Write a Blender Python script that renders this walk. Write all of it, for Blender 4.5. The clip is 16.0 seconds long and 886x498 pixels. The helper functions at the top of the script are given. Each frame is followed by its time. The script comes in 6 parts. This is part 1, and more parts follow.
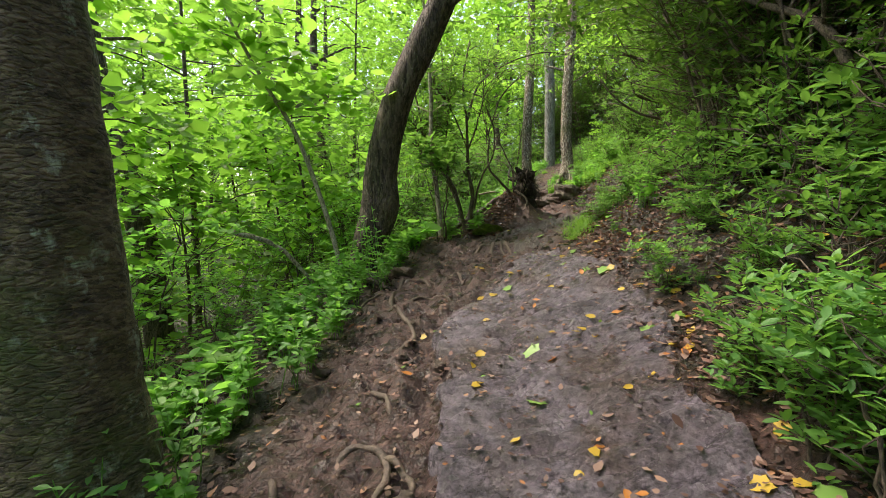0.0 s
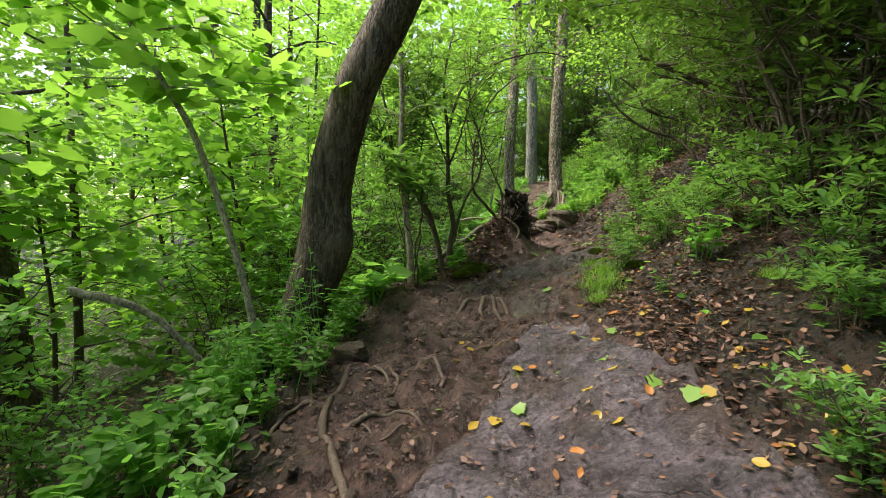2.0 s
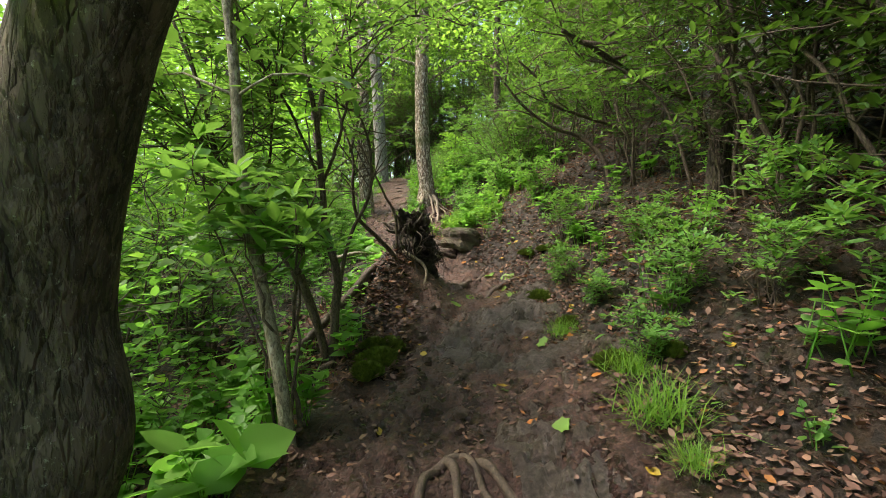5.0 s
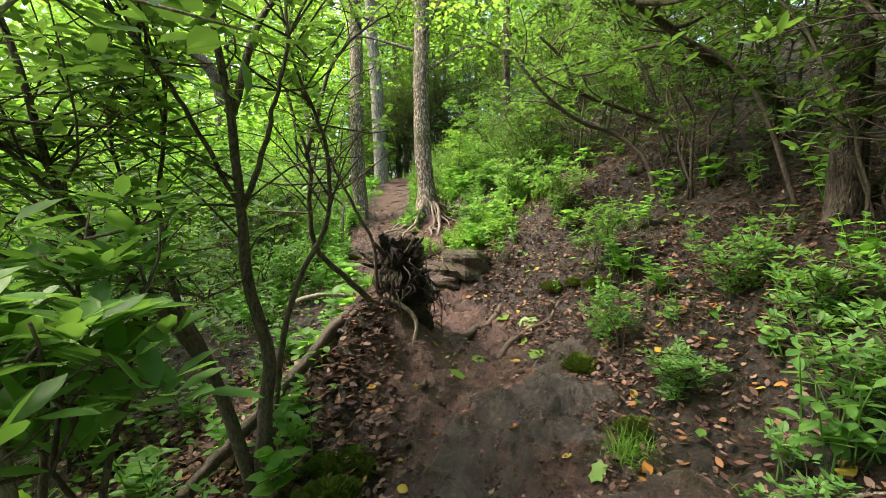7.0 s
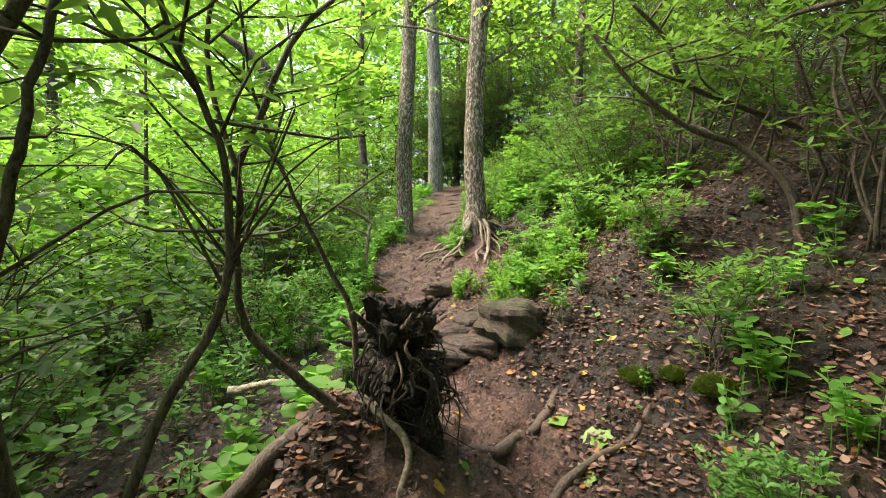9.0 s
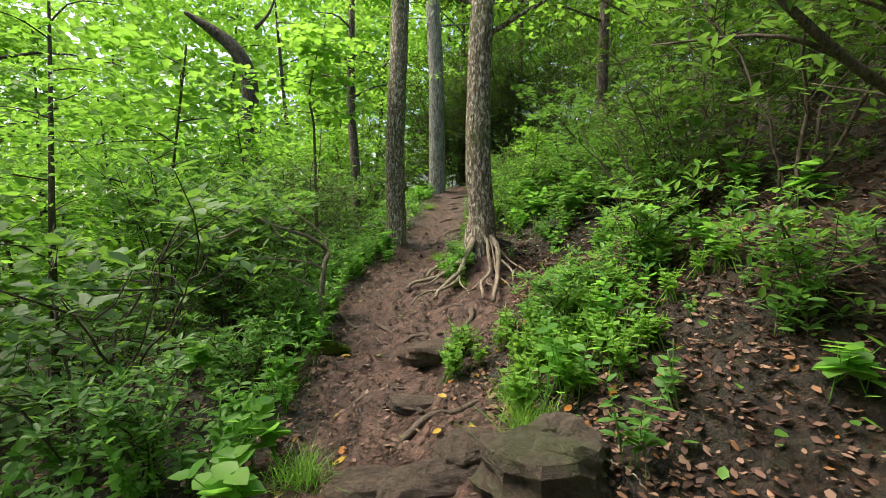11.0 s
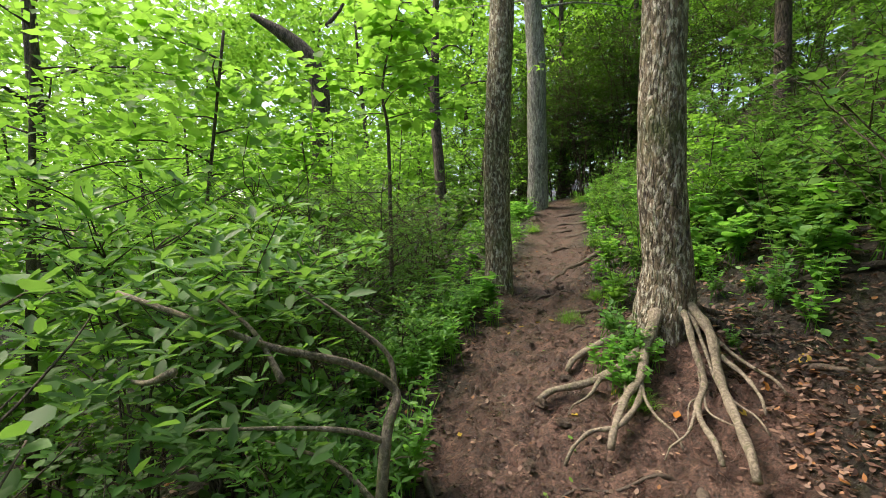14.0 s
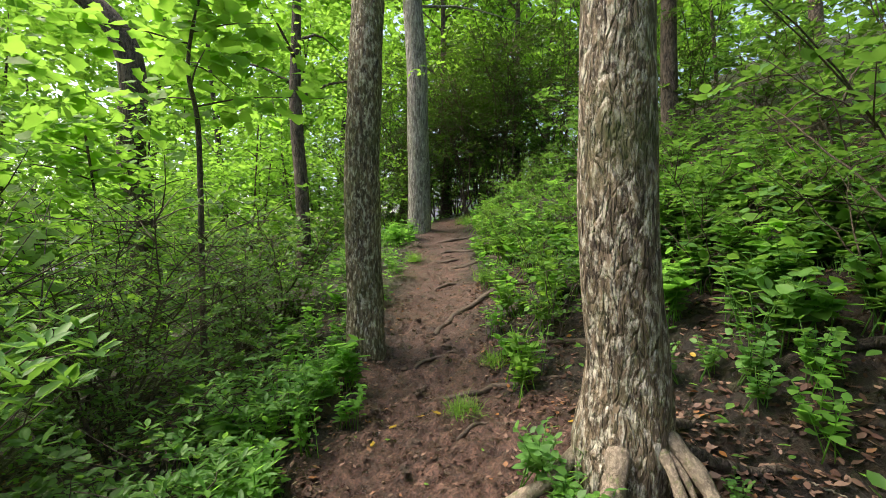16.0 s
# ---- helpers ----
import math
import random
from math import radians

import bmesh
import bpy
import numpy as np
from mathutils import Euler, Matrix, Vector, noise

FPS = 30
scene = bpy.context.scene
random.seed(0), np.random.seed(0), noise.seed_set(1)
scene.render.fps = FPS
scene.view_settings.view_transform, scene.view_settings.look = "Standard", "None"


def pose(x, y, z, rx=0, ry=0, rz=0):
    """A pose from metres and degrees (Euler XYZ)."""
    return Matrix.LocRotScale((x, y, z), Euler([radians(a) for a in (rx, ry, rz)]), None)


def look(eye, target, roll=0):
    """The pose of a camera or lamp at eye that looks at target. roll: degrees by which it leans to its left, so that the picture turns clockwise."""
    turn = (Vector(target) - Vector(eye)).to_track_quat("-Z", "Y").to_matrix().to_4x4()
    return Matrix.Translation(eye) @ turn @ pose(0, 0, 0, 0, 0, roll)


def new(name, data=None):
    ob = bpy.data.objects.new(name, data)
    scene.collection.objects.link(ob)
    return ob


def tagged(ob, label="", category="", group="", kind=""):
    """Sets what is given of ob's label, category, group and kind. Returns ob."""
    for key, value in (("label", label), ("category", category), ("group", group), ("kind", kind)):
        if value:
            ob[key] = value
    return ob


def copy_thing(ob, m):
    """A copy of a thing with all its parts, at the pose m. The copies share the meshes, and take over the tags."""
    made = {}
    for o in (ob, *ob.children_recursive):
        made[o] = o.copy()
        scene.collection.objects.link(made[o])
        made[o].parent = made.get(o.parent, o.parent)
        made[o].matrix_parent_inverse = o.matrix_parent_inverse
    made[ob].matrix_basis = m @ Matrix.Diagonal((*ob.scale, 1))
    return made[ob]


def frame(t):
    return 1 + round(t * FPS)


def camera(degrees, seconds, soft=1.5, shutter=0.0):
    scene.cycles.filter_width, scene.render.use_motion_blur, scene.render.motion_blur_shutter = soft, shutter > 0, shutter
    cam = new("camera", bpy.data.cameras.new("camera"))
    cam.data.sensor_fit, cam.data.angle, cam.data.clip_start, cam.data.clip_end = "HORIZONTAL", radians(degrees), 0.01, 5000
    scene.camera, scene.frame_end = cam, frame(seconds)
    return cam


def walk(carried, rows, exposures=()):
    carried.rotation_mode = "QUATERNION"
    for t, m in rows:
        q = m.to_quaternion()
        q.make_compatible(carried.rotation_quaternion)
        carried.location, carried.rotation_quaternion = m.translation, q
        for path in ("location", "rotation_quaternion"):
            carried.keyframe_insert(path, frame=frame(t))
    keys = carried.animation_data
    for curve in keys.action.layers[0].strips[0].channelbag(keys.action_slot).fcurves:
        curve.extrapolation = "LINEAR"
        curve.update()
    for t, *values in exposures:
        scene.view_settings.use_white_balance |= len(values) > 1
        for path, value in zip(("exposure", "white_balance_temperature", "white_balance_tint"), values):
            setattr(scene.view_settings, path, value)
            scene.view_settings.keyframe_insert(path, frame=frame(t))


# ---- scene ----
cam = camera(89.0, 16.0, soft=0.6)
METRES, EYE, TILT, LEAN, TURN = 14.0, 1.5, -4.0, 0.0, 0.0
ROWS = [
    (0.0, 0.0, 0.0, 0.0, 0.0, 0.0, -0.0),
    (0.5, -0.0012, 0.0364, 0.0055, -2.58, -0.78, -0.6),
    (1.0, 0.0109, 0.0656, 0.0126, -5.54, -1.12, -0.31),
    (1.5, 0.0169, 0.0914, 0.0279, -3.8, -0.02, -0.43),
    (2.0, 0.0011, 0.123, 0.0312, -3.44, 1.51, -1.18),
    (2.5, -0.0093, 0.1489, 0.0374, -6.0, 2.64, -0.66),
    (3.0, -0.0099, 0.1814, 0.0445, -8.04, 2.8, 0.72),
    (3.5, -0.019, 0.2113, 0.0467, -10.84, 2.16, 0.18),
    (4.0, -0.0252, 0.2403, 0.0623, -17.98, 0.89, 0.06),
    (6.5, 0.0239, 0.365, 0.0964, -25.48, 0.3, 4.58),
    (7.0, 0.0336, 0.3869, 0.1078, -23.06, -0.21, 3.38),
    (7.5, 0.0398, 0.4154, 0.1169, -23.64, -0.87, 1.17),
    (8.0, 0.0611, 0.4313, 0.1192, -22.94, -1.13, 1.3),
    (8.5, 0.084, 0.4479, 0.1291, -18.39, -0.92, 1.48),
    (9.0, 0.0875, 0.4753, 0.1338, -15.39, 0.63, 0.42),
    (11.5, 0.151, 0.6304, 0.1696, -13.52, 0.17, 0.94),
    (12.0, 0.1603, 0.6588, 0.1752, -8.5, 0.98, 0.19),
    (12.5, 0.1579, 0.688, 0.1821, -4.2, 2.53, -0.69),
    (13.0, 0.1559, 0.718, 0.1855, -0.37, 2.2, 0.64),
    (13.5, 0.1519, 0.7472, 0.1921, 0.06, 1.8, 1.13),
    (14.0, 0.1401, 0.7783, 0.2015, -4.06, 1.58, 0.77),
    (14.5, 0.1432, 0.7985, 0.2063, -9.48, 0.36, 1.78),
    (15.0, 0.1593, 0.8273, 0.2139, -13.56, 0.14, 2.52),
    (15.5, 0.167, 0.8574, 0.2171, -15.74, 1.63, 1.95),
    (16.0, 0.1766, 0.8948, 0.229, -18.68, 3.03, 1.56),
]

walk(cam, [(t, pose(0, 0, EYE, TILT, LEAN, TURN) @ pose(METRES * x, METRES * y, METRES * z, 90 + pitch, roll, yaw)) for t, x, y, z, yaw, pitch, roll in ROWS],
     exposures=[(0.0, 1.65, 7400, 14), (4.0, 1.68, 7400, 12), (6.5, 2.0, 7450, 16), (9.0, 2.05, 7450, 16), (12.0, 1.25, 7400, 9), (14.5, 1.42, 7400, 13), (16.0, 1.52, 7400, 15)])

# ---- world and light: overcast noon under a broadleaf canopy ----
SUN_ELEVATION, SUN_AZIMUTH = 57.0, -66.0          # degrees; azimuth from ahead (+y), minus = downhill side
world = bpy.data.worlds.new("overcast_sky")
scene.world = world
world.use_nodes = True
wn = world.node_tree
sky = wn.nodes.new("ShaderNodeTexSky")
sky.sky_type, sky.sun_disc = "NISHITA", False
sky.sun_elevation, sky.sun_rotation = radians(SUN_ELEVATION), radians(SUN_AZIMUTH)
sky.dust_density, sky.air_density, sky.ozone_density = 3.0, 1.0, 1.0
wn.links.new(sky.outputs[0], wn.nodes["Background"].inputs[0])
wn.nodes["Background"].inputs[1].default_value = 0.15
sun_data = bpy.data.lights.new("sun", "SUN")
sun_data.energy, sun_data.angle, sun_data.color = 2.2, radians(35), (1.0, 0.96, 0.88)
sun = new("sun", sun_data)
az, el = radians(SUN_AZIMUTH), radians(SUN_ELEVATION)
sun.matrix_world = look((20 * math.sin(az), 20 * math.cos(az), 30), (20 * math.sin(az) - math.sin(az) * math.cos(el), 20 * math.cos(az) - math.cos(az) * math.cos(el), 30 - math.sin(el)))


# ---- materials ----
def node(nt, kind, at=None, **vals):
    n = nt.nodes.new(kind)
    for k, v in vals.items():
        n.inputs[k.replace("_", " ")].default_value = v
    return n


def fresh(name):
    m = bpy.data.materials.new(name)
    m.use_nodes = True
    return m, m.node_tree, m.node_tree.nodes["Principled BSDF"]


def ramp(nt, fac, stops):
    r = nt.nodes.new("ShaderNodeValToRGB")
    e = r.color_ramp.elements
    while len(e) < len(stops):
        e.new(0.5)
    for el_, (p, c) in zip(e, stops):
        el_.position, el_.color = p, (*c, 1)
    nt.links.new(fac, r.inputs[0])
    return r.outputs[0]


def noise_tex(nt, scale, detail=4.0, rough=0.55, vec=None):
    n = nt.nodes.new("ShaderNodeTexNoise")
    n.inputs["Scale"].default_value, n.inputs["Detail"].default_value, n.inputs["Roughness"].default_value = scale, detail, rough
    if vec is not None:
        nt.links.new(vec, n.inputs["Vector"])
    return n.outputs["Fac"]


def mix(nt, fac, a, b, mode="MIX"):
    m = nt.nodes.new("ShaderNodeMix")
    m.data_type, m.blend_type = "RGBA", mode
    for sock, v in ((m.inputs[0], fac), (m.inputs[6], a), (m.inputs[7], b)):
        if isinstance(v, bpy.types.NodeSocket):
            nt.links.new(v, sock)
        elif isinstance(v, (int, float)):
            sock.default_value = v
        else:
            sock.default_value = (*v, 1)
    return m.outputs[2]


def math_node(nt, op, a, b):
    m = nt.nodes.new("ShaderNodeMath")
    m.operation = op
    for sock, v in zip(m.inputs, (a, b)):
        if isinstance(v, bpy.types.NodeSocket):
            nt.links.new(v, sock)
        else:
            sock.default_value = v
    return m.outputs[0]


def coords(nt, scale=(1, 1, 1)):
    g = nt.nodes.new("ShaderNodeNewGeometry")
    mp = nt.nodes.new("ShaderNodeMapping")
    mp.inputs["Scale"].default_value = scale
    nt.links.new(g.outputs["Position"], mp.inputs[0])
    return mp.outputs[0]


def bump(nt, bsdf, height, strength, dist=0.01):
    b = nt.nodes.new("ShaderNodeBump")
    b.inputs["Strength"].default_value, b.inputs["Distance"].default_value = strength, dist
    nt.links.new(height, b.inputs["Height"])
    nt.links.new(b.outputs[0], bsdf.inputs["Normal"])


def leaf_material(name, stops, trans, glow=0.45, rough=0.5, spec=0.28):
    """Leaf blade: gloss above, light passing through. stops: colours picked leaf by leaf; trans: colour of the light that passes."""
    m, nt, p = fresh(name)
    g = nt.nodes.new("ShaderNodeNewGeometry")
    col = ramp(nt, g.outputs["Random Per Island"], stops)
    big = noise_tex(nt, 0.9, 2.0, vec=coords(nt))
    col2 = mix(nt, math_node(nt, "MULTIPLY", big, 0.4), col, tuple(c * 0.55 for c in stops[0][1]))
    nt.links.new(col2, p.inputs["Base Color"])
    p.inputs["Roughness"].default_value, p.inputs["Specular IOR Level"].default_value = rough, spec
    t = nt.nodes.new("ShaderNodeBsdfTranslucent")
    nt.links.new(mix(nt, 0.75, col2, trans), t.inputs[0])
    ms = nt.nodes.new("ShaderNodeMixShader")
    ms.inputs[0].default_value = glow
    nt.links.new(p.outputs[0], ms.inputs[1])
    nt.links.new(t.outputs[0], ms.inputs[2])
    nt.links.new(ms.outputs[0], nt.nodes["Material Output"].inputs[0])
    return m


def bark_material(name, dark, light, lichen=None, lichen_amount=0.5, stretch=2.2, scale=20.0, moss=0.0, rough=0.85, strength=0.7, plates=0.55, lichen_scale=26.0, lichen_stretch=0.5):
    m, nt, p = fresh(name)
    v = coords(nt, (1, 1, 1.0 / stretch))
    ridges = noise_tex(nt, scale, 6.0, 0.65, v)
    vor = nt.nodes.new("ShaderNodeTexVoronoi")
    vor.feature = "DISTANCE_TO_EDGE"
    vor.inputs["Scale"].default_value = scale * 1.6
    warp = nt.nodes.new("ShaderNodeTexNoise")
    warp.inputs["Scale"].default_value, warp.inputs["Detail"].default_value = scale * 0.9, 4.0
    nt.links.new(v, warp.inputs["Vector"])
    bent = nt.nodes.new("ShaderNodeVectorMath")
    bent.operation = "MULTIPLY_ADD"
    nt.links.new(warp.outputs["Color"], bent.inputs[0])
    bent.inputs[1].default_value = (0.11, 0.11, 0.11)
    nt.links.new(v, bent.inputs[2])
    nt.links.new(bent.outputs[0], vor.inputs["Vector"])
    cracks = ramp(nt, vor.outputs["Distance"], [(0.0, (0.25,) * 3), (0.2, (1, 1, 1))])
    cell = nt.nodes.new("ShaderNodeTexVoronoi")
    cell.inputs["Scale"].default_value = scale * 1.6
    nt.links.new(bent.outputs[0], cell.inputs["Vector"])
    col = ramp(nt, math_node(nt, "ADD", math_node(nt, "MULTIPLY", cell.outputs["Color"], plates), math_node(nt, "MULTIPLY", ridges, 1.05 - plates)), [(0.3, dark), (0.75, light)])
    col = mix(nt, ramp(nt, noise_tex(nt, 3.0, 4.0, 0.6, v), [(0.4, (0, 0, 0)), (0.65, (0.75,) * 3)]), col, dark)
    col = mix(nt, min(0.55, plates), col, cracks, "MULTIPLY")
    fleck = ramp(nt, noise_tex(nt, scale * 2.2, 5.0, 0.7, v), [(0.47, (0, 0, 0)), (0.56, (1, 1, 1))])
    col = mix(nt, math_node(nt, "MULTIPLY", fleck, 0.4), col, tuple(min(1, 1.5 * c) for c in light))
    if lichen:
        patch = noise_tex(nt, lichen_scale, 6.0, 0.7, coords(nt, (1, 1, lichen_stretch)))
        mask = ramp(nt, patch, [(0.62 - 0.2 * lichen_amount, (0, 0, 0)), (0.7 - 0.16 * lichen_amount, (1, 1, 1))])
        col = mix(nt, math_node(nt, "MULTIPLY", mask, 0.75), col, lichen)
    if moss:
        g = noise_tex(nt, 2.2, 4.0, 0.6, coords(nt))
        mm = ramp(nt, g, [(0.5, (0, 0, 0)), (0.68, (1, 1, 1))])
        col = mix(nt, math_node(nt, "MULTIPLY", mm, moss), col, (0.07, 0.10, 0.025))
    nt.links.new(col, p.inputs["Base Color"])
    p.inputs["Roughness"].default_value = rough
    h = math_node(nt, "ADD", math_node(nt, "ADD", math_node(nt, "MULTIPLY", ridges, 0.6), math_node(nt, "MULTIPLY", fleck, 0.3)), cracks)
    bump(nt, p, h, strength, 0.02)
    return m


def ground_material():
    """Forest soil: packed wet dirt on the trail, leaf mould beside it; the vertex layer 'trail' gives where feet keep it bare."""
    m, nt, p = fresh("forest_soil")
    at = nt.nodes.new("ShaderNodeAttribute")
    at.attribute_name = "trail"
    v = coords(nt)
    fine, mid, big = noise_tex(nt, 60, 5, 0.65, v), noise_tex(nt, 9, 5, 0.6, v), noise_tex(nt, 1.1, 3, 0.5, v)
    dirt = ramp(nt, mid, [(0.30, (0.018, 0.0086, 0.0078)), (0.5, (0.065, 0.034, 0.028)), (0.72, (0.185, 0.106, 0.086))])
    dirt = mix(nt, math_node(nt, "MULTIPLY", big, 0.5), dirt, (0.044, 0.023, 0.017))
    crumbs = ramp(nt, fine, [(0.38, (0.18,) * 3), (0.6, (1.4,) * 3)])
    dirt = mix(nt, 0.8, dirt, crumbs, "MULTIPLY")
    # lower trail: damp, also painted darker; upper trail painted lighter for its stronger light
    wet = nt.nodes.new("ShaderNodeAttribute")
    wet.attribute_name = "damp_and_shade"
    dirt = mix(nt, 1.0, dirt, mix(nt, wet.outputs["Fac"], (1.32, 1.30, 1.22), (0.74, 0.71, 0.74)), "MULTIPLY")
    vor = nt.nodes.new("ShaderNodeTexVoronoi")
    vor.inputs["Scale"].default_value = 22
    nt.links.new(v, vor.inputs["Vector"])
    mould = ramp(nt, vor.outputs["Color"], [(0.2, (0.007, 0.005, 0.004)), (0.45, (0.018, 0.011, 0.008)), (0.65, (0.034, 0.020, 0.013)), (0.85, (0.012, 0.013, 0.006))])
    mould = mix(nt, 0.7, mould, crumbs, "MULTIPLY")
    nt.links.new(mix(nt, at.outputs["Fac"], mould, dirt), p.inputs["Base Color"])
    rr = nt.nodes.new("ShaderNodeMapRange")
    rr.inputs[1].default_value, rr.inputs[2].default_value, rr.inputs[3].default_value, rr.inputs[4].default_value = 0.38, 0.62, 0.25, 0.7
    nt.links.new(mid, rr.inputs[0])
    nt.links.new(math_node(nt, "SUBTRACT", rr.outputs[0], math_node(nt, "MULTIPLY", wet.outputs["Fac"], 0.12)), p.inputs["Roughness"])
    h = math_node(nt, "ADD", math_node(nt, "MULTIPLY", fine, 0.5), mid)
    bump(nt, p, h, 1.0, 0.05)
    return m


def rock_material(name, dark, light, warm, wet=0.3, moss=0.0):
    m, nt, p = fresh(name)
    v = coords(nt)
    vs = coords(nt, (0.45, 1.0, 1.0))
    big, grain, streak = noise_tex(nt, 1.6, 4, 0.6, v), noise_tex(nt, 38, 8, 0.75, v), noise_tex(nt, 7, 8, 0.72, vs)
    col = ramp(nt, streak, [(0.3, dark), (0.7, light)])
    col = mix(nt, ramp(nt, big, [(0.46, (0, 0, 0)), (0.64, (0.8,) * 3)]), col, warm)
    col = mix(nt, 0.9, col, ramp(nt, grain, [(0.38, (0.35,) * 3), (0.6, (1.2,) * 3)]), "MULTIPLY")
    warp = nt.nodes.new("ShaderNodeTexNoise")
    warp.inputs["Scale"].default_value, warp.inputs["Detail"].default_value = 3.0, 5.0
    nt.links.new(v, warp.inputs["Vector"])
    bent = nt.nodes.new("ShaderNodeVectorMath")
    bent.operation = "MULTIPLY_ADD"
    nt.links.new(warp.outputs["Color"], bent.inputs[0])
    bent.inputs[1].default_value = (0.5, 0.35, 0.4)
    nt.links.new(v, bent.inputs[2])
    crease = nt.nodes.new("ShaderNodeTexVoronoi")
    crease.feature = "DISTANCE_TO_EDGE"
    crease.inputs["Scale"].default_value = 2.6
    nt.links.new(bent.outputs[0], crease.inputs["Vector"])
    lines = ramp(nt, crease.outputs["Distance"], [(0.0, (0.2,) * 3), (0.02, (1, 1, 1))])
    col = mix(nt, 0.35, col, lines, "MULTIPLY")
    if moss:
        g = ramp(nt, noise_tex(nt, 3, 4, 0.6, v), [(0.45, (0, 0, 0)), (0.6, (1, 1, 1))])
        col = mix(nt, math_node(nt, "MULTIPLY", g, moss), col, (0.055, 0.09, 0.02))
    nt.links.new(col, p.inputs["Base Color"])
    rr = ramp(nt, noise_tex(nt, 4, 4, 0.6, v), [(0.38, (wet,) * 3), (0.62, (wet + 0.35,) * 3)])
    nt.links.new(rr, p.inputs["Roughness"])
    p.inputs["Specular IOR Level"].default_value = 0.7
    bump(nt, p, math_node(nt, "ADD", math_node(nt, "ADD", math_node(nt, "MULTIPLY", grain, 0.8), streak), math_node(nt, "MULTIPLY", lines, 0.15)), 1.0, 0.06)
    return m


SOIL = ground_material()
TRAIL_ROCK = rock_material("muddy_layered_rock", (0.030, 0.022, 0.019), (0.20, 0.165, 0.145), (0.085, 0.054, 0.041), 0.2)
SLAB = rock_material("wet_grey_rock", (0.036, 0.030, 0.038), (0.30, 0.255, 0.305), (0.105, 0.073, 0.064), 0.06)
BOULDER = rock_material("mossy_boulder", (0.045, 0.031, 0.023), (0.15, 0.105, 0.078), (0.10, 0.064, 0.044), 0.6, 0.5)
PEBBLE = rock_material("loose_stone", (0.048, 0.031, 0.022), (0.16, 0.108, 0.080), (0.11, 0.066, 0.045), 0.6)
BARK_DARK = bark_material("dark_furrowed_bark", (0.016, 0.011, 0.009), (0.15, 0.115, 0.095), (0.36, 0.36, 0.32), 0.08, stretch=3.4, scale=13.0, strength=1.0, plates=0.4, lichen_scale=48.0, lichen_stretch=0.8)
BARK_FRONT = bark_material("mossy_flaky_bark", (0.018, 0.013, 0.009), (0.21, 0.16, 0.105), (0.42, 0.47, 0.40), 0.24, stretch=0.42, scale=9, moss=0.75, strength=0.9, plates=0.2, lichen_scale=7.0, lichen_stretch=0.8)
BARK_OAK = bark_material("lichened_oak_bark", (0.024, 0.016, 0.011), (0.25, 0.19, 0.13), (0.66, 0.62, 0.53), 0.60, stretch=3.2, scale=15.0, moss=0.6, strength=1.0, plates=0.4, lichen_scale=32.0, lichen_stretch=0.42)
BARK_GREY = bark_material("grey_ridged_bark", (0.075, 0.070, 0.062), (0.34, 0.33, 0.31), (0.47, 0.48, 0.45), 0.4, stretch=5.0, scale=13.0, strength=1.0, plates=0.35)
BARK_PALE = bark_material("pale_smooth_bark", (0.13, 0.115, 0.085), (0.30, 0.27, 0.21), (0.40, 0.40, 0.33), 0.5, scale=22, strength=0.3)
BARK_TWIG = bark_material("brown_shrub_bark", (0.040, 0.030, 0.024), (0.125, 0.095, 0.075), None, scale=30, strength=0.3)
ROOT = bark_material("worn_root_wood", (0.032, 0.022, 0.016), (0.12, 0.086, 0.064), (0.20, 0.155, 0.115), 0.05, stretch=1.2, scale=26, rough=0.6, strength=0.4, plates=0.1)
ROOT_PALE = bark_material("weathered_pale_root", (0.09, 0.07, 0.05), (0.30, 0.25, 0.195), (0.10, 0.13, 0.04), 0.3, stretch=1.2, scale=26, strength=0.4, plates=0.1)
DEADWOOD = bark_material("rotten_dark_wood", (0.006, 0.005, 0.004), (0.036, 0.025, 0.019), (0.10, 0.08, 0.06), 0.05, stretch=2, scale=20, moss=0.25)

MAPLE = leaf_material("sunlit_maple_leaf", [(0.0, (0.09, 0.23, 0.04)), (0.5, (0.13, 0.31, 0.05)), (1.0, (0.19, 0.38, 0.06))], (0.38, 0.74, 0.09), 0.58)
MAPLE_FAR = leaf_material("canopy_leaf", [(0.0, (0.09, 0.22, 0.04)), (0.5, (0.14, 0.30, 0.05)), (1.0, (0.20, 0.37, 0.06))], (0.38, 0.72, 0.09), 0.58)
LAUREL = leaf_material("laurel_leaf", [(0.0, (0.040, 0.105, 0.034)), (0.55, (0.066, 0.165, 0.046)), (1.0, (0.11, 0.24, 0.060))], (0.26, 0.52, 0.07), 0.38, 0.48, 0.24)
YOUNG = leaf_material("young_azalea_leaf", [(0.0, (0.060, 0.17, 0.045)), (0.5, (0.095, 0.25, 0.060)), (1.0, (0.15, 0.33, 0.075))], (0.28, 0.58, 0.08), 0.38, 0.46, 0.3)
HERB = leaf_material("herb_leaf", [(0.0, (0.075, 0.21, 0.045)), (0.5, (0.12, 0.30, 0.060)), (1.0, (0.18, 0.38, 0.075))], (0.32, 0.74, 0.10), 0.52, 0.45, 0.32)
# laurel green painted darker, so the thicket's shade sits in the leaf colour
DEEP = leaf_material("shade_darkened_leaf", [(0.0, (0.022, 0.060, 0.016)), (0.5, (0.036, 0.095, 0.022)), (1.0, (0.055, 0.13, 0.028))], (0.14, 0.30, 0.025), 0.3, 0.34, 0.5)
GRASS = leaf_material("grass_blade", [(0.0, (0.09, 0.23, 0.04)), (0.5, (0.14, 0.31, 0.05)), (1.0, (0.20, 0.38, 0.07))], (0.34, 0.66, 0.07), 0.42)
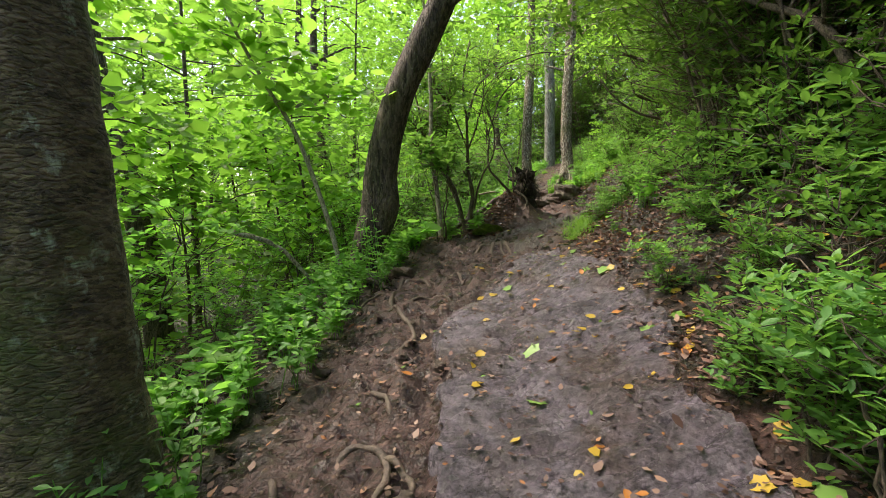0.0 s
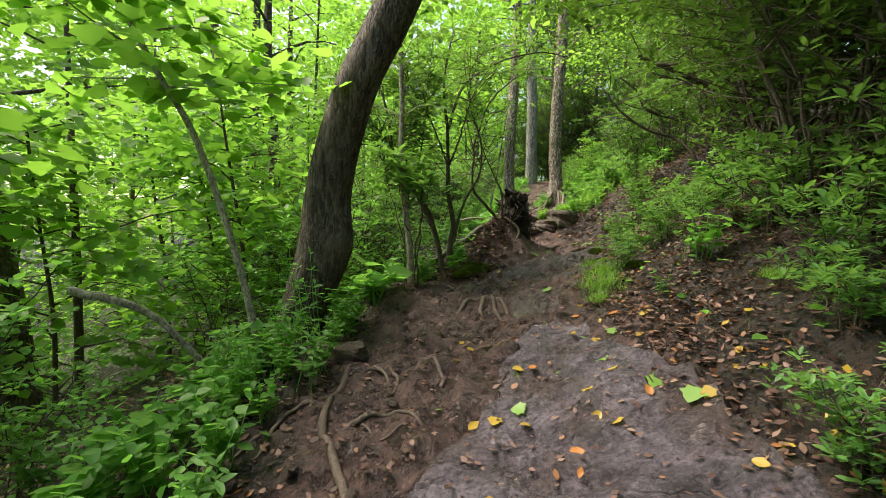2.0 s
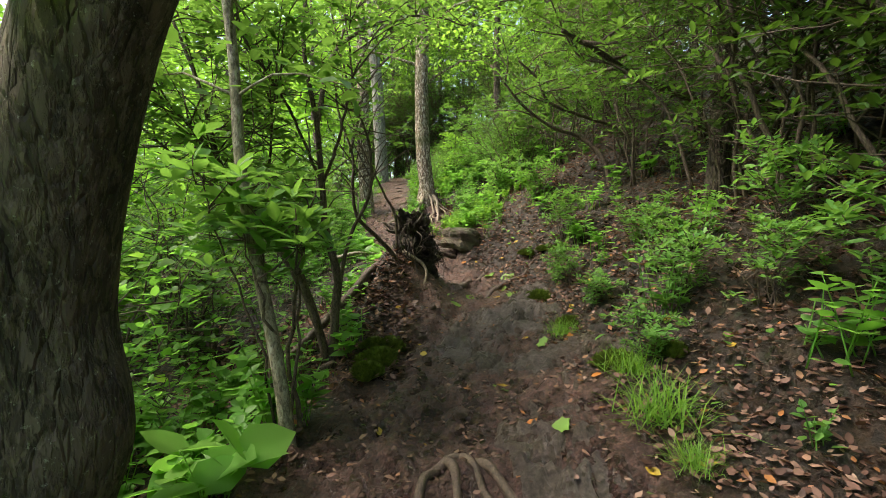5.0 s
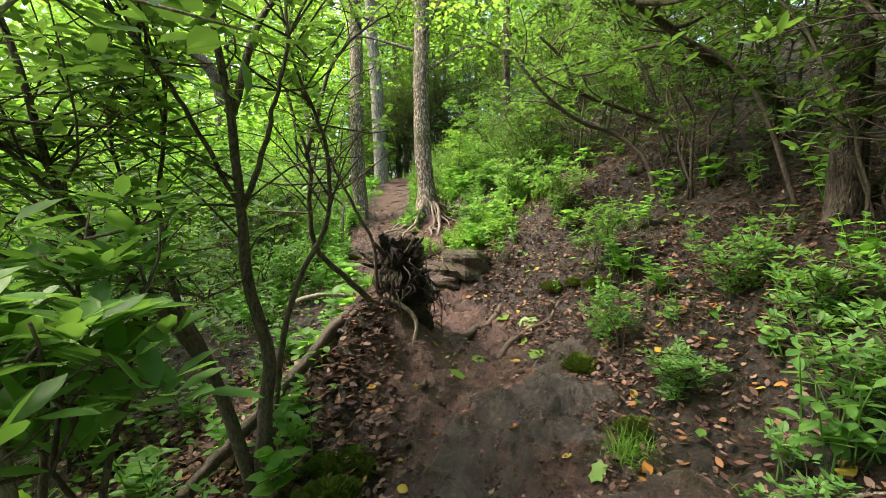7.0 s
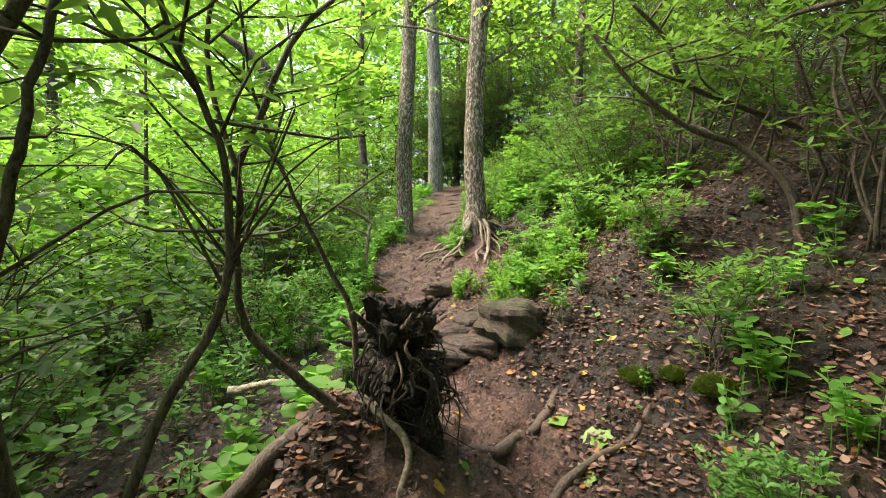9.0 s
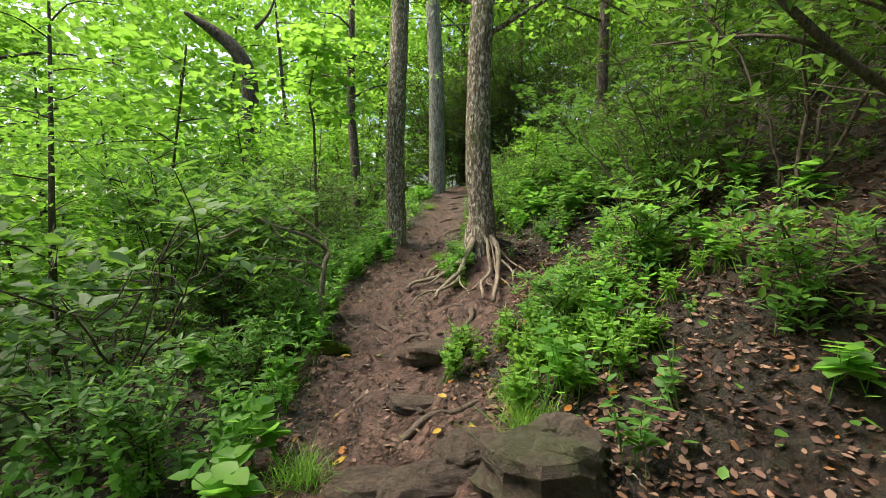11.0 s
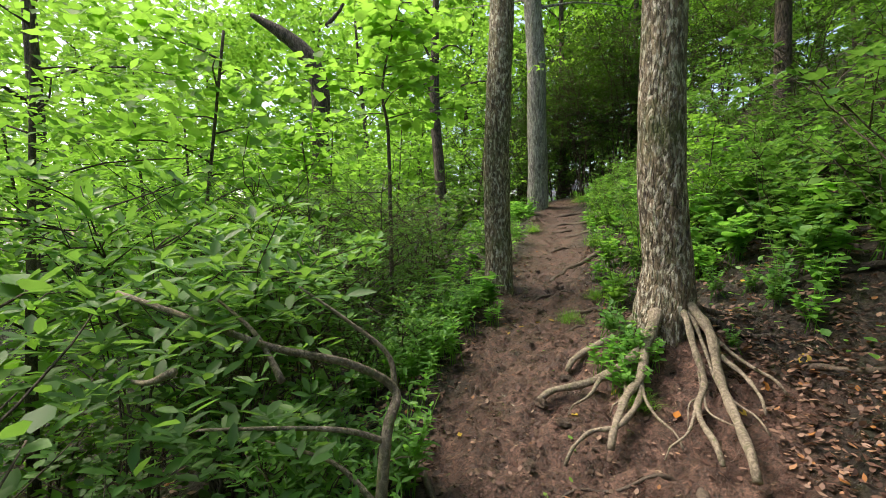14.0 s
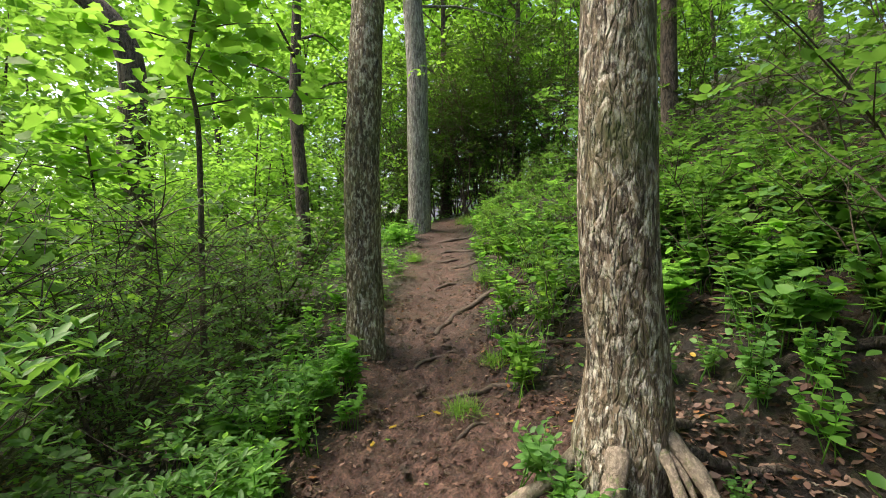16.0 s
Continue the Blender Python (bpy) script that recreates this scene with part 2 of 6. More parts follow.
LITTER = leaf_material("brown_leaf_litter", [(0.0, (0.030, 0.017, 0.015)), (0.3, (0.092, 0.050, 0.040)), (0.6, (0.175, 0.100, 0.078)), (0.88, (0.33, 0.22, 0.17)), (1.0, (0.34, 0.14, 0.04))], (0.24, 0.12, 0.06), 0.13, 0.55)
YELLOW = leaf_material("yellow_fallen_leaf", [(0.0, (0.38, 0.26, 0.03)), (0.5, (0.44, 0.32, 0.05)), (1.0, (0.38, 0.18, 0.03))], (0.6, 0.4, 0.03), 0.2, 0.45)
ORANGE = leaf_material("orange_fallen_leaf", [(0.0, (0.35, 0.12, 0.03)), (1.0, (0.48, 0.20, 0.04))], (0.45, 0.16, 0.03), 0.15, 0.5)
GREENFALL = leaf_material("green_fallen_leaf", [(0.0, (0.10, 0.24, 0.04)), (1.0, (0.20, 0.34, 0.07))], (0.3, 0.5, 0.06), 0.2, 0.4)


# ---- building blocks ----
class Acc:
    """Collects vertices and faces for one mesh."""

    def __init__(self):
        self.v, self.f, self.n = [], [], 0

    def add(self, verts, faces):
        verts = np.asarray(verts, dtype=float)
        self.v.append(verts)
        self.f.extend(tuple(i + self.n for i in face) for face in faces)
        self.n += len(verts)
        return self

    def mesh(self, name, material, smooth=True):
        me = bpy.data.meshes.new(name)
        me.from_pydata(np.concatenate(self.v).tolist() if self.v else [], [], self.f)
        me.materials.append(material)
        if smooth:
            me.shade_smooth()
        return me


def part(name, acc, material, parent=None, label="", smooth=True):
    me = acc if isinstance(acc, bpy.types.Mesh) else acc.mesh(name, material, smooth)
    ob = new(name, me)
    if parent is not None:
        ob.parent = parent
    return tagged(ob, label) if label else ob


def anchor(name, at, label, category, group="", kind=""):
    ob = new(name)
    ob.empty_display_size = 0.1
    ob.matrix_basis = Matrix.Translation(at)
    return tagged(ob, label, category, group, kind)


def spline(points, n):
    """n points along a smooth line through the given ones (any width of row)."""
    p = np.asarray(points, float)
    if len(p) < 3:
        return p[0] + (p[-1] - p[0]) * np.linspace(0, 1, n)[:, None]
    q = np.vstack([2 * p[0] - p[1], p, 2 * p[-1] - p[-2]])
    out = []
    for t in np.linspace(0, len(p) - 1.0001, n):
        i, f = int(t), t - int(t)
        a, b, c, d = q[i:i + 4]
        out.append(0.5 * (2 * b + (c - a) * f + (2 * a - 5 * b + 4 * c - d) * f * f + (3 * b - a - 3 * c + d) * f ** 3))
    return np.array(out)


def tube(acc, path, radii, sides=8, rough=0.0, rng=None, lobes=None, flat=1.0):
    """A tapered limb along path. rough: unevenness as a share of the radius; lobes(k, angle) scales the radius."""
    path = np.asarray(path, float)
    n = len(path)
    radii = np.asarray(radii, float)
    tang = np.gradient(path, axis=0)
    tang /= np.linalg.norm(tang, axis=1)[:, None] + 1e-9
    ref = np.array([1.0, 0, 0]) if abs(tang[0][0]) < 0.8 else np.array([0, 1.0, 0])
    ang = np.linspace(0, 2 * math.pi, sides, endpoint=False)
    rings = []
    for k in range(n):
        a = ref - tang[k] * ref.dot(tang[k])
        a /= np.linalg.norm(a) + 1e-9
        b = np.cross(tang[k], a)
        ref = a
        r = np.full(sides, radii[k])
        if lobes:
            r = r * np.array([lobes(k / (n - 1), x) for x in ang])
        if rough and rng is not None:
            if k == 0:
                ph = rng.uniform(0, 6.3, 8)
            s_ = k * 0.23
            r = r * (1 + rough * (np.sin(2 * ang + ph[0] + 0.8 * np.sin(s_ * 0.5 + ph[4])) + 0.8 * np.sin(3 * ang + ph[1] + s_ * 0.4) * np.sin(s_ + ph[5])
                                  + 0.6 * np.sin(7 * ang + ph[2] + 0.9 * np.sin(s_ * 0.7 + ph[6])) + 0.35 * np.sin(13 * ang + ph[3] + 1.2 * np.sin(s_ * 1.3 + ph[7]))))
        rings.append(path[k] + (np.cos(ang) * r)[:, None] * a + (np.sin(ang) * r * flat)[:, None] * b)
    faces = []
    for k in range(n - 1):
        for j in range(sides):
            j2 = (j + 1) % sides
            faces.append((k * sides + j, k * sides + j2, (k + 1) * sides + j2, (k + 1) * sides + j))
    faces.append(tuple(range(sides - 1, -1, -1)))
    faces.append(tuple((n - 1) * sides + j for j in range(sides)))
    return acc.add(np.concatenate(rings), faces)


# leaf outlines, unit length along +x, blade near the xy plane
OVAL = (np.array([(0, 0, 0), (0.38, 0.19, 0.045), (0.74, 0.15, 0.03), (1, 0, -0.04), (0.74, -0.15, 0.03), (0.38, -0.19, 0.045)]), [(0, 5, 4, 3), (0, 3, 2, 1)])
BROAD = (np.array([(0, 0, 0), (0.30, 0.33, 0.05), (0.68, 0.27, 0.03), (1, 0, -0.06), (0.68, -0.27, 0.03), (0.30, -0.33, 0.05)]), [(0, 5, 4, 3), (0, 3, 2, 1)])
HEART = (np.array([(0.06, 0, 0), (-0.08, 0.22, 0.04), (0.25, 0.44, 0.05), (0.65, 0.30, 0.02), (1, 0, -0.08), (0.65, -0.30, 0.02), (0.25, -0.44, 0.05), (-0.08, -0.22, 0.04)]), [(0, 7, 6, 5, 4), (0, 4, 3, 2, 1)])
_m = [(0, 0), (0.08, 0.27), (-0.02, 0.43), (0.25, 0.43), (0.42, 0.62), (0.57, 0.40), (0.76, 0.30), (1.0, 0.0)]
LOBED = (np.array([(x, y, 0.10 * abs(y) - 0.08 * x * x) for x, y in _m] + [(x, -y, 0.10 * abs(y) - 0.08 * x * x) for x, y in _m[1:-1]]),
         [(0, 2, 1), (0, 3, 2), (0, 5, 3), (3, 5, 4), (0, 7, 5), (5, 7, 6), (0, 8, 9), (0, 9, 10), (0, 10, 12), (10, 11, 12), (0, 12, 7), (12, 13, 7)])
DRY = (np.array([(0, 0, 0.05), (0.2, 0.22, 0.10), (0.5, 0.30, 0.14), (0.78, 0.17, 0.10), (1, 0, 0.16), (0.78, -0.17, 0.05), (0.5, -0.30, 0.09), (0.2, -0.22, 0.12), (0.5, 0, 0.0)]), [(0, 8, 1), (1, 8, 2), (2, 8, 3), (3, 8, 4), (4, 8, 5), (5, 8, 6), (6, 8, 7), (7, 8, 0)])
DRY4 = (np.array([(0, 0, 0.0), (0.34, 0.27, 0.11), (0.72, 0.21, 0.04), (1, 0, 0.13), (0.70, -0.23, 0.10), (0.36, -0.26, 0.02)]), [(0, 5, 4, 3), (0, 3, 2, 1)])
KITE = (np.array([(0, 0, 0), (0.45, 0.33, 0.05), (1, 0, -0.05), (0.45, -0.33, 0.05)]), [(0, 3, 2), (0, 2, 1)])
BLADE = (np.array([(0, 0.012, 0), (0, -0.012, 0), (0.55, -0.010, 0.05), (0.55, 0.010, 0.05), (1, 0, -0.12)]), [(0, 1, 2, 3), (3, 2, 4)])


def leaves(name, pos, yaw, pitch, roll, size, shape, material):
    """One mesh of many leaves: each at pos, pointing to yaw, raised by pitch, turned about its rib by roll (radians)."""
    tv, tf = shape
    pos = np.asarray(pos, float)
    n, k = len(pos), len(tv)
    cy, sy, cp, sp, cr, sr = np.cos(yaw), np.sin(yaw), np.cos(pitch), np.sin(pitch), np.cos(roll), np.sin(roll)
    ax = np.stack([cy * cp, sy * cp, sp], 1)
    side = np.stack([-sy, cy, np.zeros(n)], 1)
    up = np.cross(ax, side)
    s2 = side * cr[:, None] + up * sr[:, None]
    u2 = up * cr[:, None] - side * sr[:, None]
    v = pos[:, None, :] + size[:, None, None] * (tv[None, :, 0, None] * ax[:, None] + tv[None, :, 1, None] * s2[:, None] + tv[None, :, 2, None] * u2[:, None])
    sizes = np.array([len(f) for f in tf])
    flat = np.concatenate([np.array(f) for f in tf])
    loops = (flat[None] + (np.arange(n) * k)[:, None]).ravel()
    counts = np.tile(sizes, n)
    starts = np.concatenate([[0], np.cumsum(counts)[:-1]])
    me = bpy.data.meshes.new(name)
    me.vertices.add(n * k)
    me.vertices.foreach_set("co", v.ravel())
    me.loops.add(len(loops))
    me.loops.foreach_set("vertex_index", loops.astype(np.int32))
    me.polygons.add(len(counts))
    me.polygons.foreach_set("loop_start", starts.astype(np.int32))
    me.materials.append(material)
    me.update(calc_edges=True)
    return me


# ---- lie of the land ----
TRAIL = np.array([(-30, -2.0), (-6, -0.2), (0, 0.30), (3, 0.45), (5, 0.65), (6.5, 0.85), (8, 1.75), (9.5, 2.2), (11, 2.35), (13, 2.6), (14.5, 2.75), (16.5, 3.5), (18, 4.2), (20, 4.9), (22, 5.6), (24, 6.7), (28, 9.0), (60, 22)])
RISE = np.array([(-30, -4.0), (-6, -0.8), (0, 0.22), (3, 0.62), (4, 0.80), (5, 0.96), (6, 1.07), (7, 1.22), (8, 1.40), (9, 1.48), (9.8, 1.60), (10.3, 1.84), (12, 2.02), (13.3, 2.18), (15, 2.40), (16.5, 2.58), (18, 2.92), (19.4, 3.28), (22, 3.95), (24, 4.4), (28, 5.0), (60, 7.5)])


def trail_x(y):
    return np.interp(y, TRAIL[:, 0], TRAIL[:, 1])


def trail_z(y):
    return np.interp(y, RISE[:, 0], RISE[:, 1])


def soft(a, w):
    return 0.5 * (a + np.sqrt(a * a + w * w))


def lumps(x, y):
    return (0.030 * np.sin(2.1 * x + 1.3 * y) * np.sin(1.7 * y - 0.6 * x + 1) + 0.016 * np.sin(5.3 * x + 2.2 + 1.1 * np.sin(3.1 * y)) * np.sin(4.7 * y + 0.7)
            + 0.012 * np.sin(13.1 * x + 2 * np.sin(7 * y)) * np.sin(11.7 * y + 1.9 * np.sin(5 * x)) + 0.007 * np.sin(27 * x + 3 * np.sin(9 * y)) * np.sin(23 * y + 2.5 * np.sin(11 * x)))


def left_width(y):
    return np.interp(y, [0, 3, 5, 6, 7.5, 9, 11, 13, 16, 20, 26], [1.6, 1.35, 1.25, 1.2, 1.0, 0.75, 0.75, 0.65, 0.55, 0.6, 0.6])


def right_width(y):
    return np.interp(y, [0, 3, 5, 6.5, 8, 10, 12, 13.5, 15, 17, 22], [1.0, 1.0, 1.1, 1.0, 0.9, 0.6, 0.6, 1.9, 1.4, 0.7, 0.6])


def land(x, y):
    """Height of the ground."""
    x, y = np.asarray(x, float), np.asarray(y, float)
    ys = y
    u = x - trail_x(ys)
    wl, wr = left_width(ys), right_width(ys)
    tilt = np.interp(ys, [0, 3, 5, 7, 9, 12, 20], [0.26, 0.28, 0.26, 0.16, 0.12, 0.14, 0.12])
    near_l, near_r = np.maximum(u, -wl), np.minimum(u, wr)
    z = trail_z(ys) + np.where(u > 0, tilt * near_r, 0.45 * tilt * near_l)
    bank = soft(u - wr, 0.25) - 0.02
    z += 0.62 * bank - 0.40 * soft(bank - 9, 3) - 0.2 * soft(bank - 40, 10)
    drop = soft(-u - wl, 0.3) - 0.02
    z -= 0.26 * drop + 0.24 * soft(drop - 1.6, 0.6) - 0.34 * soft(drop - 6, 2) - 0.14 * soft(drop - 25, 10)
    for mx, my, mh, ms in ((1.0, 8.9, 0.30, 0.45), (1.32, 8.98, 0.20, 0.26), (4.0, 14.5, 0.42, 0.38), (1.6, 9.2, 0.25, 0.35), (0.75, 6.25, 0.06, 0.2), (-0.1, 6.6, 0.15, 0.3), (3.0, 10.6, 0.12, 0.4)):
        z = z + mh * np.exp(-((x - mx) ** 2 + (y - my) ** 2) / (2 * ms * ms))
    rim = np.exp(-((u + wl + 0.1) / 0.22) ** 2)
    z += 0.05 * rim + lumps(x, y) * np.where((u > -wl) & (u < wr), 0.8, 1.8)
    return z


def ground_at(x, y):
    return float(top(x, y))


def graded(lo, hi, step, outer):
    inner = np.arange(lo, hi + 1e-6, step)
    ext, d, cur = [], step, 0.0
    while cur < outer:
        d *= 1.22
        cur += d
        ext.append(cur)
    ext = np.array(ext)
    return np.concatenate([lo - ext[::-1], inner, hi + ext])


def slab_edges(ys):
    """Left and right rim of the rock shelf in the lower trail."""
    left = np.interp(ys, [-1.2, 0, 1.0, 1.76, 2.16, 2.6, 2.97, 3.3, 3.6, 3.85, 4.05, 4.35, 4.6, 5.0, 5.3], [0.0, 0.05, -0.02, 0.02, -0.05, 0.0, 0.03, -0.04, -0.06, 0.05, 0.3, 0.45, 0.58, 0.72, 1.0])
    left = left + 0.03 * np.sin(9 * ys) + 0.02 * np.sin(23 * ys + 1) + 0.012 * np.sin(51 * ys)
    right = np.interp(ys, [-1.2, 0, 1.5, 2.3, 3, 3.4, 4.2, 5.0, 5.3], [0.9, 1.0, 1.12, 1.32, 1.42, 1.52, 1.45, 1.3, 1.12]) + 0.05 * np.sin(5 * ys)
    return left, right


SURFACE = []


def top(x, y):
    """Height of the finished ground, clods and all."""
    xs, ys, Z = SURFACE
    x, y = np.asarray(x, float), np.asarray(y, float)
    i = np.clip(np.searchsorted(xs, x) - 1, 0, len(xs) - 2)
    j = np.clip(np.searchsorted(ys, y) - 1, 0, len(ys) - 2)
    a = np.clip((x - xs[i]) / (xs[i + 1] - xs[i]), 0, 1)
    b = np.clip((y - ys[j]) / (ys[j + 1] - ys[j]), 0, 1)
    return (Z[j, i] * (1 - a) + Z[j, i + 1] * a) * (1 - b) + (Z[j + 1, i] * (1 - a) + Z[j + 1, i + 1] * a) * b


def build_ground():
    xs, ys = graded(-1.7, 5.2, 0.033, 1500), graded(0.3, 18.0, 0.033, 1500)
    X, Y = np.meshgrid(xs, ys)
    Z = land(X, Y)
    U = X - trail_x(Y)
    wl, wr = left_width(Y), right_width(Y)
    wob = 0.12 * np.sin(4.1 * Y + 1.0) + 0.08 * np.sin(9.3 * Y + 3 * X)
    mask = np.clip((U + wl + wob) / 0.25 + 0.5, 0, 1) * np.clip((wr - 0.15 - U + wob) / 0.3 + 0.5, 0, 1)
    mask = mask * np.clip((32 - np.abs(Y)) / 4, 0, 1)
    # trodden soil: clods and small steps
    rng = np.random.default_rng(3)
    Z = Z + mask * rng.uniform(-0.009, 0.009, Z.shape) + (1 - mask) * rng.uniform(-0.015, 0.015, Z.shape) * (np.abs(U) < 6)
    near = (np.abs(U) < 2.6) & (Y > 0.3) & (Y < 18)
    clods = np.zeros_like(Z)
    for i, j in zip(*np.nonzero(near)):
        clods[i, j] = noise.turbulence(Vector((X[i, j] * 4.5, Y[i, j] * 4.5, 0)), 4, False) + 0.42 * noise.turbulence(Vector((X[i, j] * 14, Y[i, j] * 14, 5)), 2, True)
    clods[near] -= clods[near].mean()
    Z = Z + 0.08 * clods * (0.3 + 0.7 * mask)
    SURFACE[:] = [xs, ys, Z.copy()]
    sl, sr = slab_edges(Y)
    under = (Y > -1.1) & (Y < 5.2) & (X > sl + 0.05) & (X < sr - 0.07)
    Z = Z - 0.12 * under - 0.085 * np.exp(-((X - sl + 0.09) / 0.09) ** 2) * ((Y > 0.3) & (Y < 4.4)) * ~under
    ny, nx = X.shape
    me = bpy.data.meshes.new("ground")
    v = np.stack([X, Y, Z], -1).reshape(-1, 3)
    idx = np.arange(ny * nx).reshape(ny, nx)
    f = np.stack([idx[:-1, :-1], idx[:-1, 1:], idx[1:, 1:], idx[1:, :-1]], -1).reshape(-1, 4)
    me.vertices.add(len(v))
    me.vertices.foreach_set("co", v.ravel())
    me.loops.add(f.size)
    me.loops.foreach_set("vertex_index", f.ravel().astype(np.int32))
    me.polygons.add(len(f))
    me.polygons.foreach_set("loop_start", np.arange(0, f.size, 4).astype(np.int32))
    me.update(calc_edges=True)
    # damp, with the trail's lower shade and upper brightness put into one mask
    damp_and_shade = np.clip((8.6 - Y + 0.8 * np.sin(2.3 * X) + 0.5 * np.sin(1.9 * Y)) / 3.0, 0, 1)
    d_ = me.attributes.new("damp_and_shade", "FLOAT", "POINT")
    d_.data.foreach_set("value", damp_and_shade.ravel())
    a = me.attributes.new("trail", "FLOAT", "POINT")
    a.data.foreach_set("value", mask.ravel())
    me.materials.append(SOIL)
    me.shade_smooth()
    ob = new("ground", me)
    return tagged(ob, "brown forest soil with a trodden dirt trail climbing a wooded slope", "ground", kind="structure")


build_ground()

WALKED = np.array([(-3, 0), (0, 0), (0.9, 0.15), (1.7, 0.0), (2.5, -0.15), (3.4, -0.35), (5.2, 0.33), (6.1, 0.86), (6.7, 1.22), (8.9, 2.1), (9.7, 2.2), (10.5, 2.1), (11.2, 2.0), (12.0, 2.3), (12.6, 2.45), (14, 2.7), (17, 3.6), (24, 6.4)])


def clear_of_walkers(p, half=0.55, head=2.25):
    """True where a point keeps out of the room that walkers need above the trail."""
    xw = np.interp(p[:, 1], WALKED[:, 0], WALKED[:, 1])
    low = p[:, 2] < land(p[:, 0], p[:, 1]) + head
    return ~((np.abs(p[:, 0] - xw) < half) & low)


# ---- trees ----
def lobed_base(k_flare, n=5, phase=0.0, depth=0.28):
    """Buttressed foot of a trunk: k_flare is the share of the length over which the foot spreads."""
    def f(k, a):
        e = math.exp(-k / k_flare)
        return 1 + e * (0.55 + depth * math.cos(n * a + phase) + 0.6 * depth * math.sin(3 * a + 2 * phase))
    return f


def trunk_mesh(path, radii, sides, rings, seed, flare=0.0, phase=0.0, rough=0.03):
    rng = np.random.default_rng(seed)
    p = spline(path, rings)
    r = np.interp(np.linspace(0, 1, rings), np.linspace(0, 1, len(radii)), radii)
    s_ = np.linspace(0, 1, rings)[:, None]
    p[:, :2] += np.mean(radii) * 0.10 * np.sin(rng.uniform(5, 11, (1, 2)) * s_ + rng.uniform(0, 6, (1, 2)))
    return tube(Acc(), p, r, sides, rough, rng, lobed_base(flare, 5, phase) if flare else None), p, r


def limb_paths(rng, p, start, count, length, droop=0.1, up=0.5):
    """Side limbs off a trunk line p, from the share start of its length upward."""
    out = []
    for i in range(count):
        k = start + (1 - start) * (i + rng.uniform(0, 1)) / count
        j = min(len(p) - 2, int(k * (len(p) - 1)))
        a = i * 2.4 + rng.uniform(-0.5, 0.5)
        ln = length * (1.15 - 0.75 * (k - start) / max(1e-6, 1 - start)) * rng.uniform(0.7, 1.2)
        d = np.array([math.cos(a), math.sin(a), up * rng.uniform(0.4, 1.2)])
        pts = [p[j], p[j] + d * ln * 0.45 + rng.normal(0, 0.05, 3) * ln, p[j] + d * ln * np.array([1, 1, 0.75]) - np.array([0, 0, droop * ln])]
        out.append(spline(pts, 6))
    return out


def spray_cloud(rng, centres, per, radius, thick):
    """Leaf places in flat layered sprays about the given centres."""
    c = np.repeat(np.asarray(centres), per, axis=0)
    n = len(c)
    a, r = rng.uniform(0, 2 * math.pi, n), radius * np.sqrt(rng.uniform(0, 1, n))
    tx = np.repeat(rng.normal(0, 0.22, len(centres)), per)
    ty = np.repeat(rng.normal(0, 0.22, len(centres)), per)
    x, y = r * np.cos(a), r * np.sin(a)
    return c + np.stack([x, y, tx * x + ty * y + rng.normal(0, thick, n) - 0.12 * r], 1), a


def scatter_angles(rng, n, tilt):
    return rng.normal(-0.15, tilt, n), rng.normal(0, tilt, n)


def woodland_tree(name, label, seed, height, r0, bark, leaf_mat, shape, n_limbs, limb_len, start, sprays, per, spray_r, leaf, lean=(0, 0), sides=12):
    """A whole tree standing at the origin: trunk, limbs, layered crown."""
    rng = np.random.default_rng(seed)
    root = anchor(name, (0, 0, 0), label, "tree")
    path = [(0, 0, -0.5), (lean[0] * 0.2, lean[1] * 0.2, height * 0.3), (lean[0] * 0.6, lean[1] * 0.6, height * 0.65), (lean[0], lean[1], height)]
    acc, p, r = trunk_mesh(path, [r0, r0 * 0.8, r0 * 0.5, 0.015], sides, 30, seed, 0.03)
    part("trunk", acc, bark, root)
    limbs = limb_paths(rng, p, start, n_limbs, limb_len)
    tips = []
    for q in limbs:
        part("limb", tube(Acc(), q, np.linspace(max(0.012, r0 * 0.25), 0.005, len(q)), 5), bark, root)
        tips.extend(q[2:])
    tips = np.array(tips)
    c = tips[rng.integers(0, len(tips), sprays)] + rng.normal(0, spray_r * 0.55, (sprays, 3)) * (1, 1, 0.55)
    pos, a = spray_cloud(rng, c, per, spray_r, 0.05)
    n = len(pos)
    pit, rol = scatter_angles(rng, n, 0.38)
    part("crown", leaves("crown", pos, a + rng.normal(0, 0.9, n), pit, rol, rng.uniform(0.7, 1.25, n) * leaf, shape, leaf_mat), leaf_mat, root)
    return root


def plant_out(proto, spots, seed, zoff=0.0):
    """Set copies of a thing at (x, y[, scale]) on the ground; the thing itself goes to the first spot."""
    rng = np.random.default_rng(seed)
    obs = []
    for i, s in enumerate(spots):
        sc = s[2] if len(s) > 2 else rng.uniform(0.85, 1.2)
        turn = s[3] if len(s) > 3 else rng.uniform(0, 360)
        m = pose(s[0], s[1], ground_at(s[0], s[1]) + zoff, rng.uniform(-4, 4), rng.uniform(-4, 4), turn) @ Matrix.Diagonal((sc, sc, sc * rng.uniform(0.9, 1.12), 1))
        if i:
            ob = copy_thing(proto, m)
            ob.matrix_basis = m
        else:
            ob = proto
        obs.append((ob, m))
    for ob, m in obs:
        ob.matrix_basis = m
    return [o for o, _ in obs]


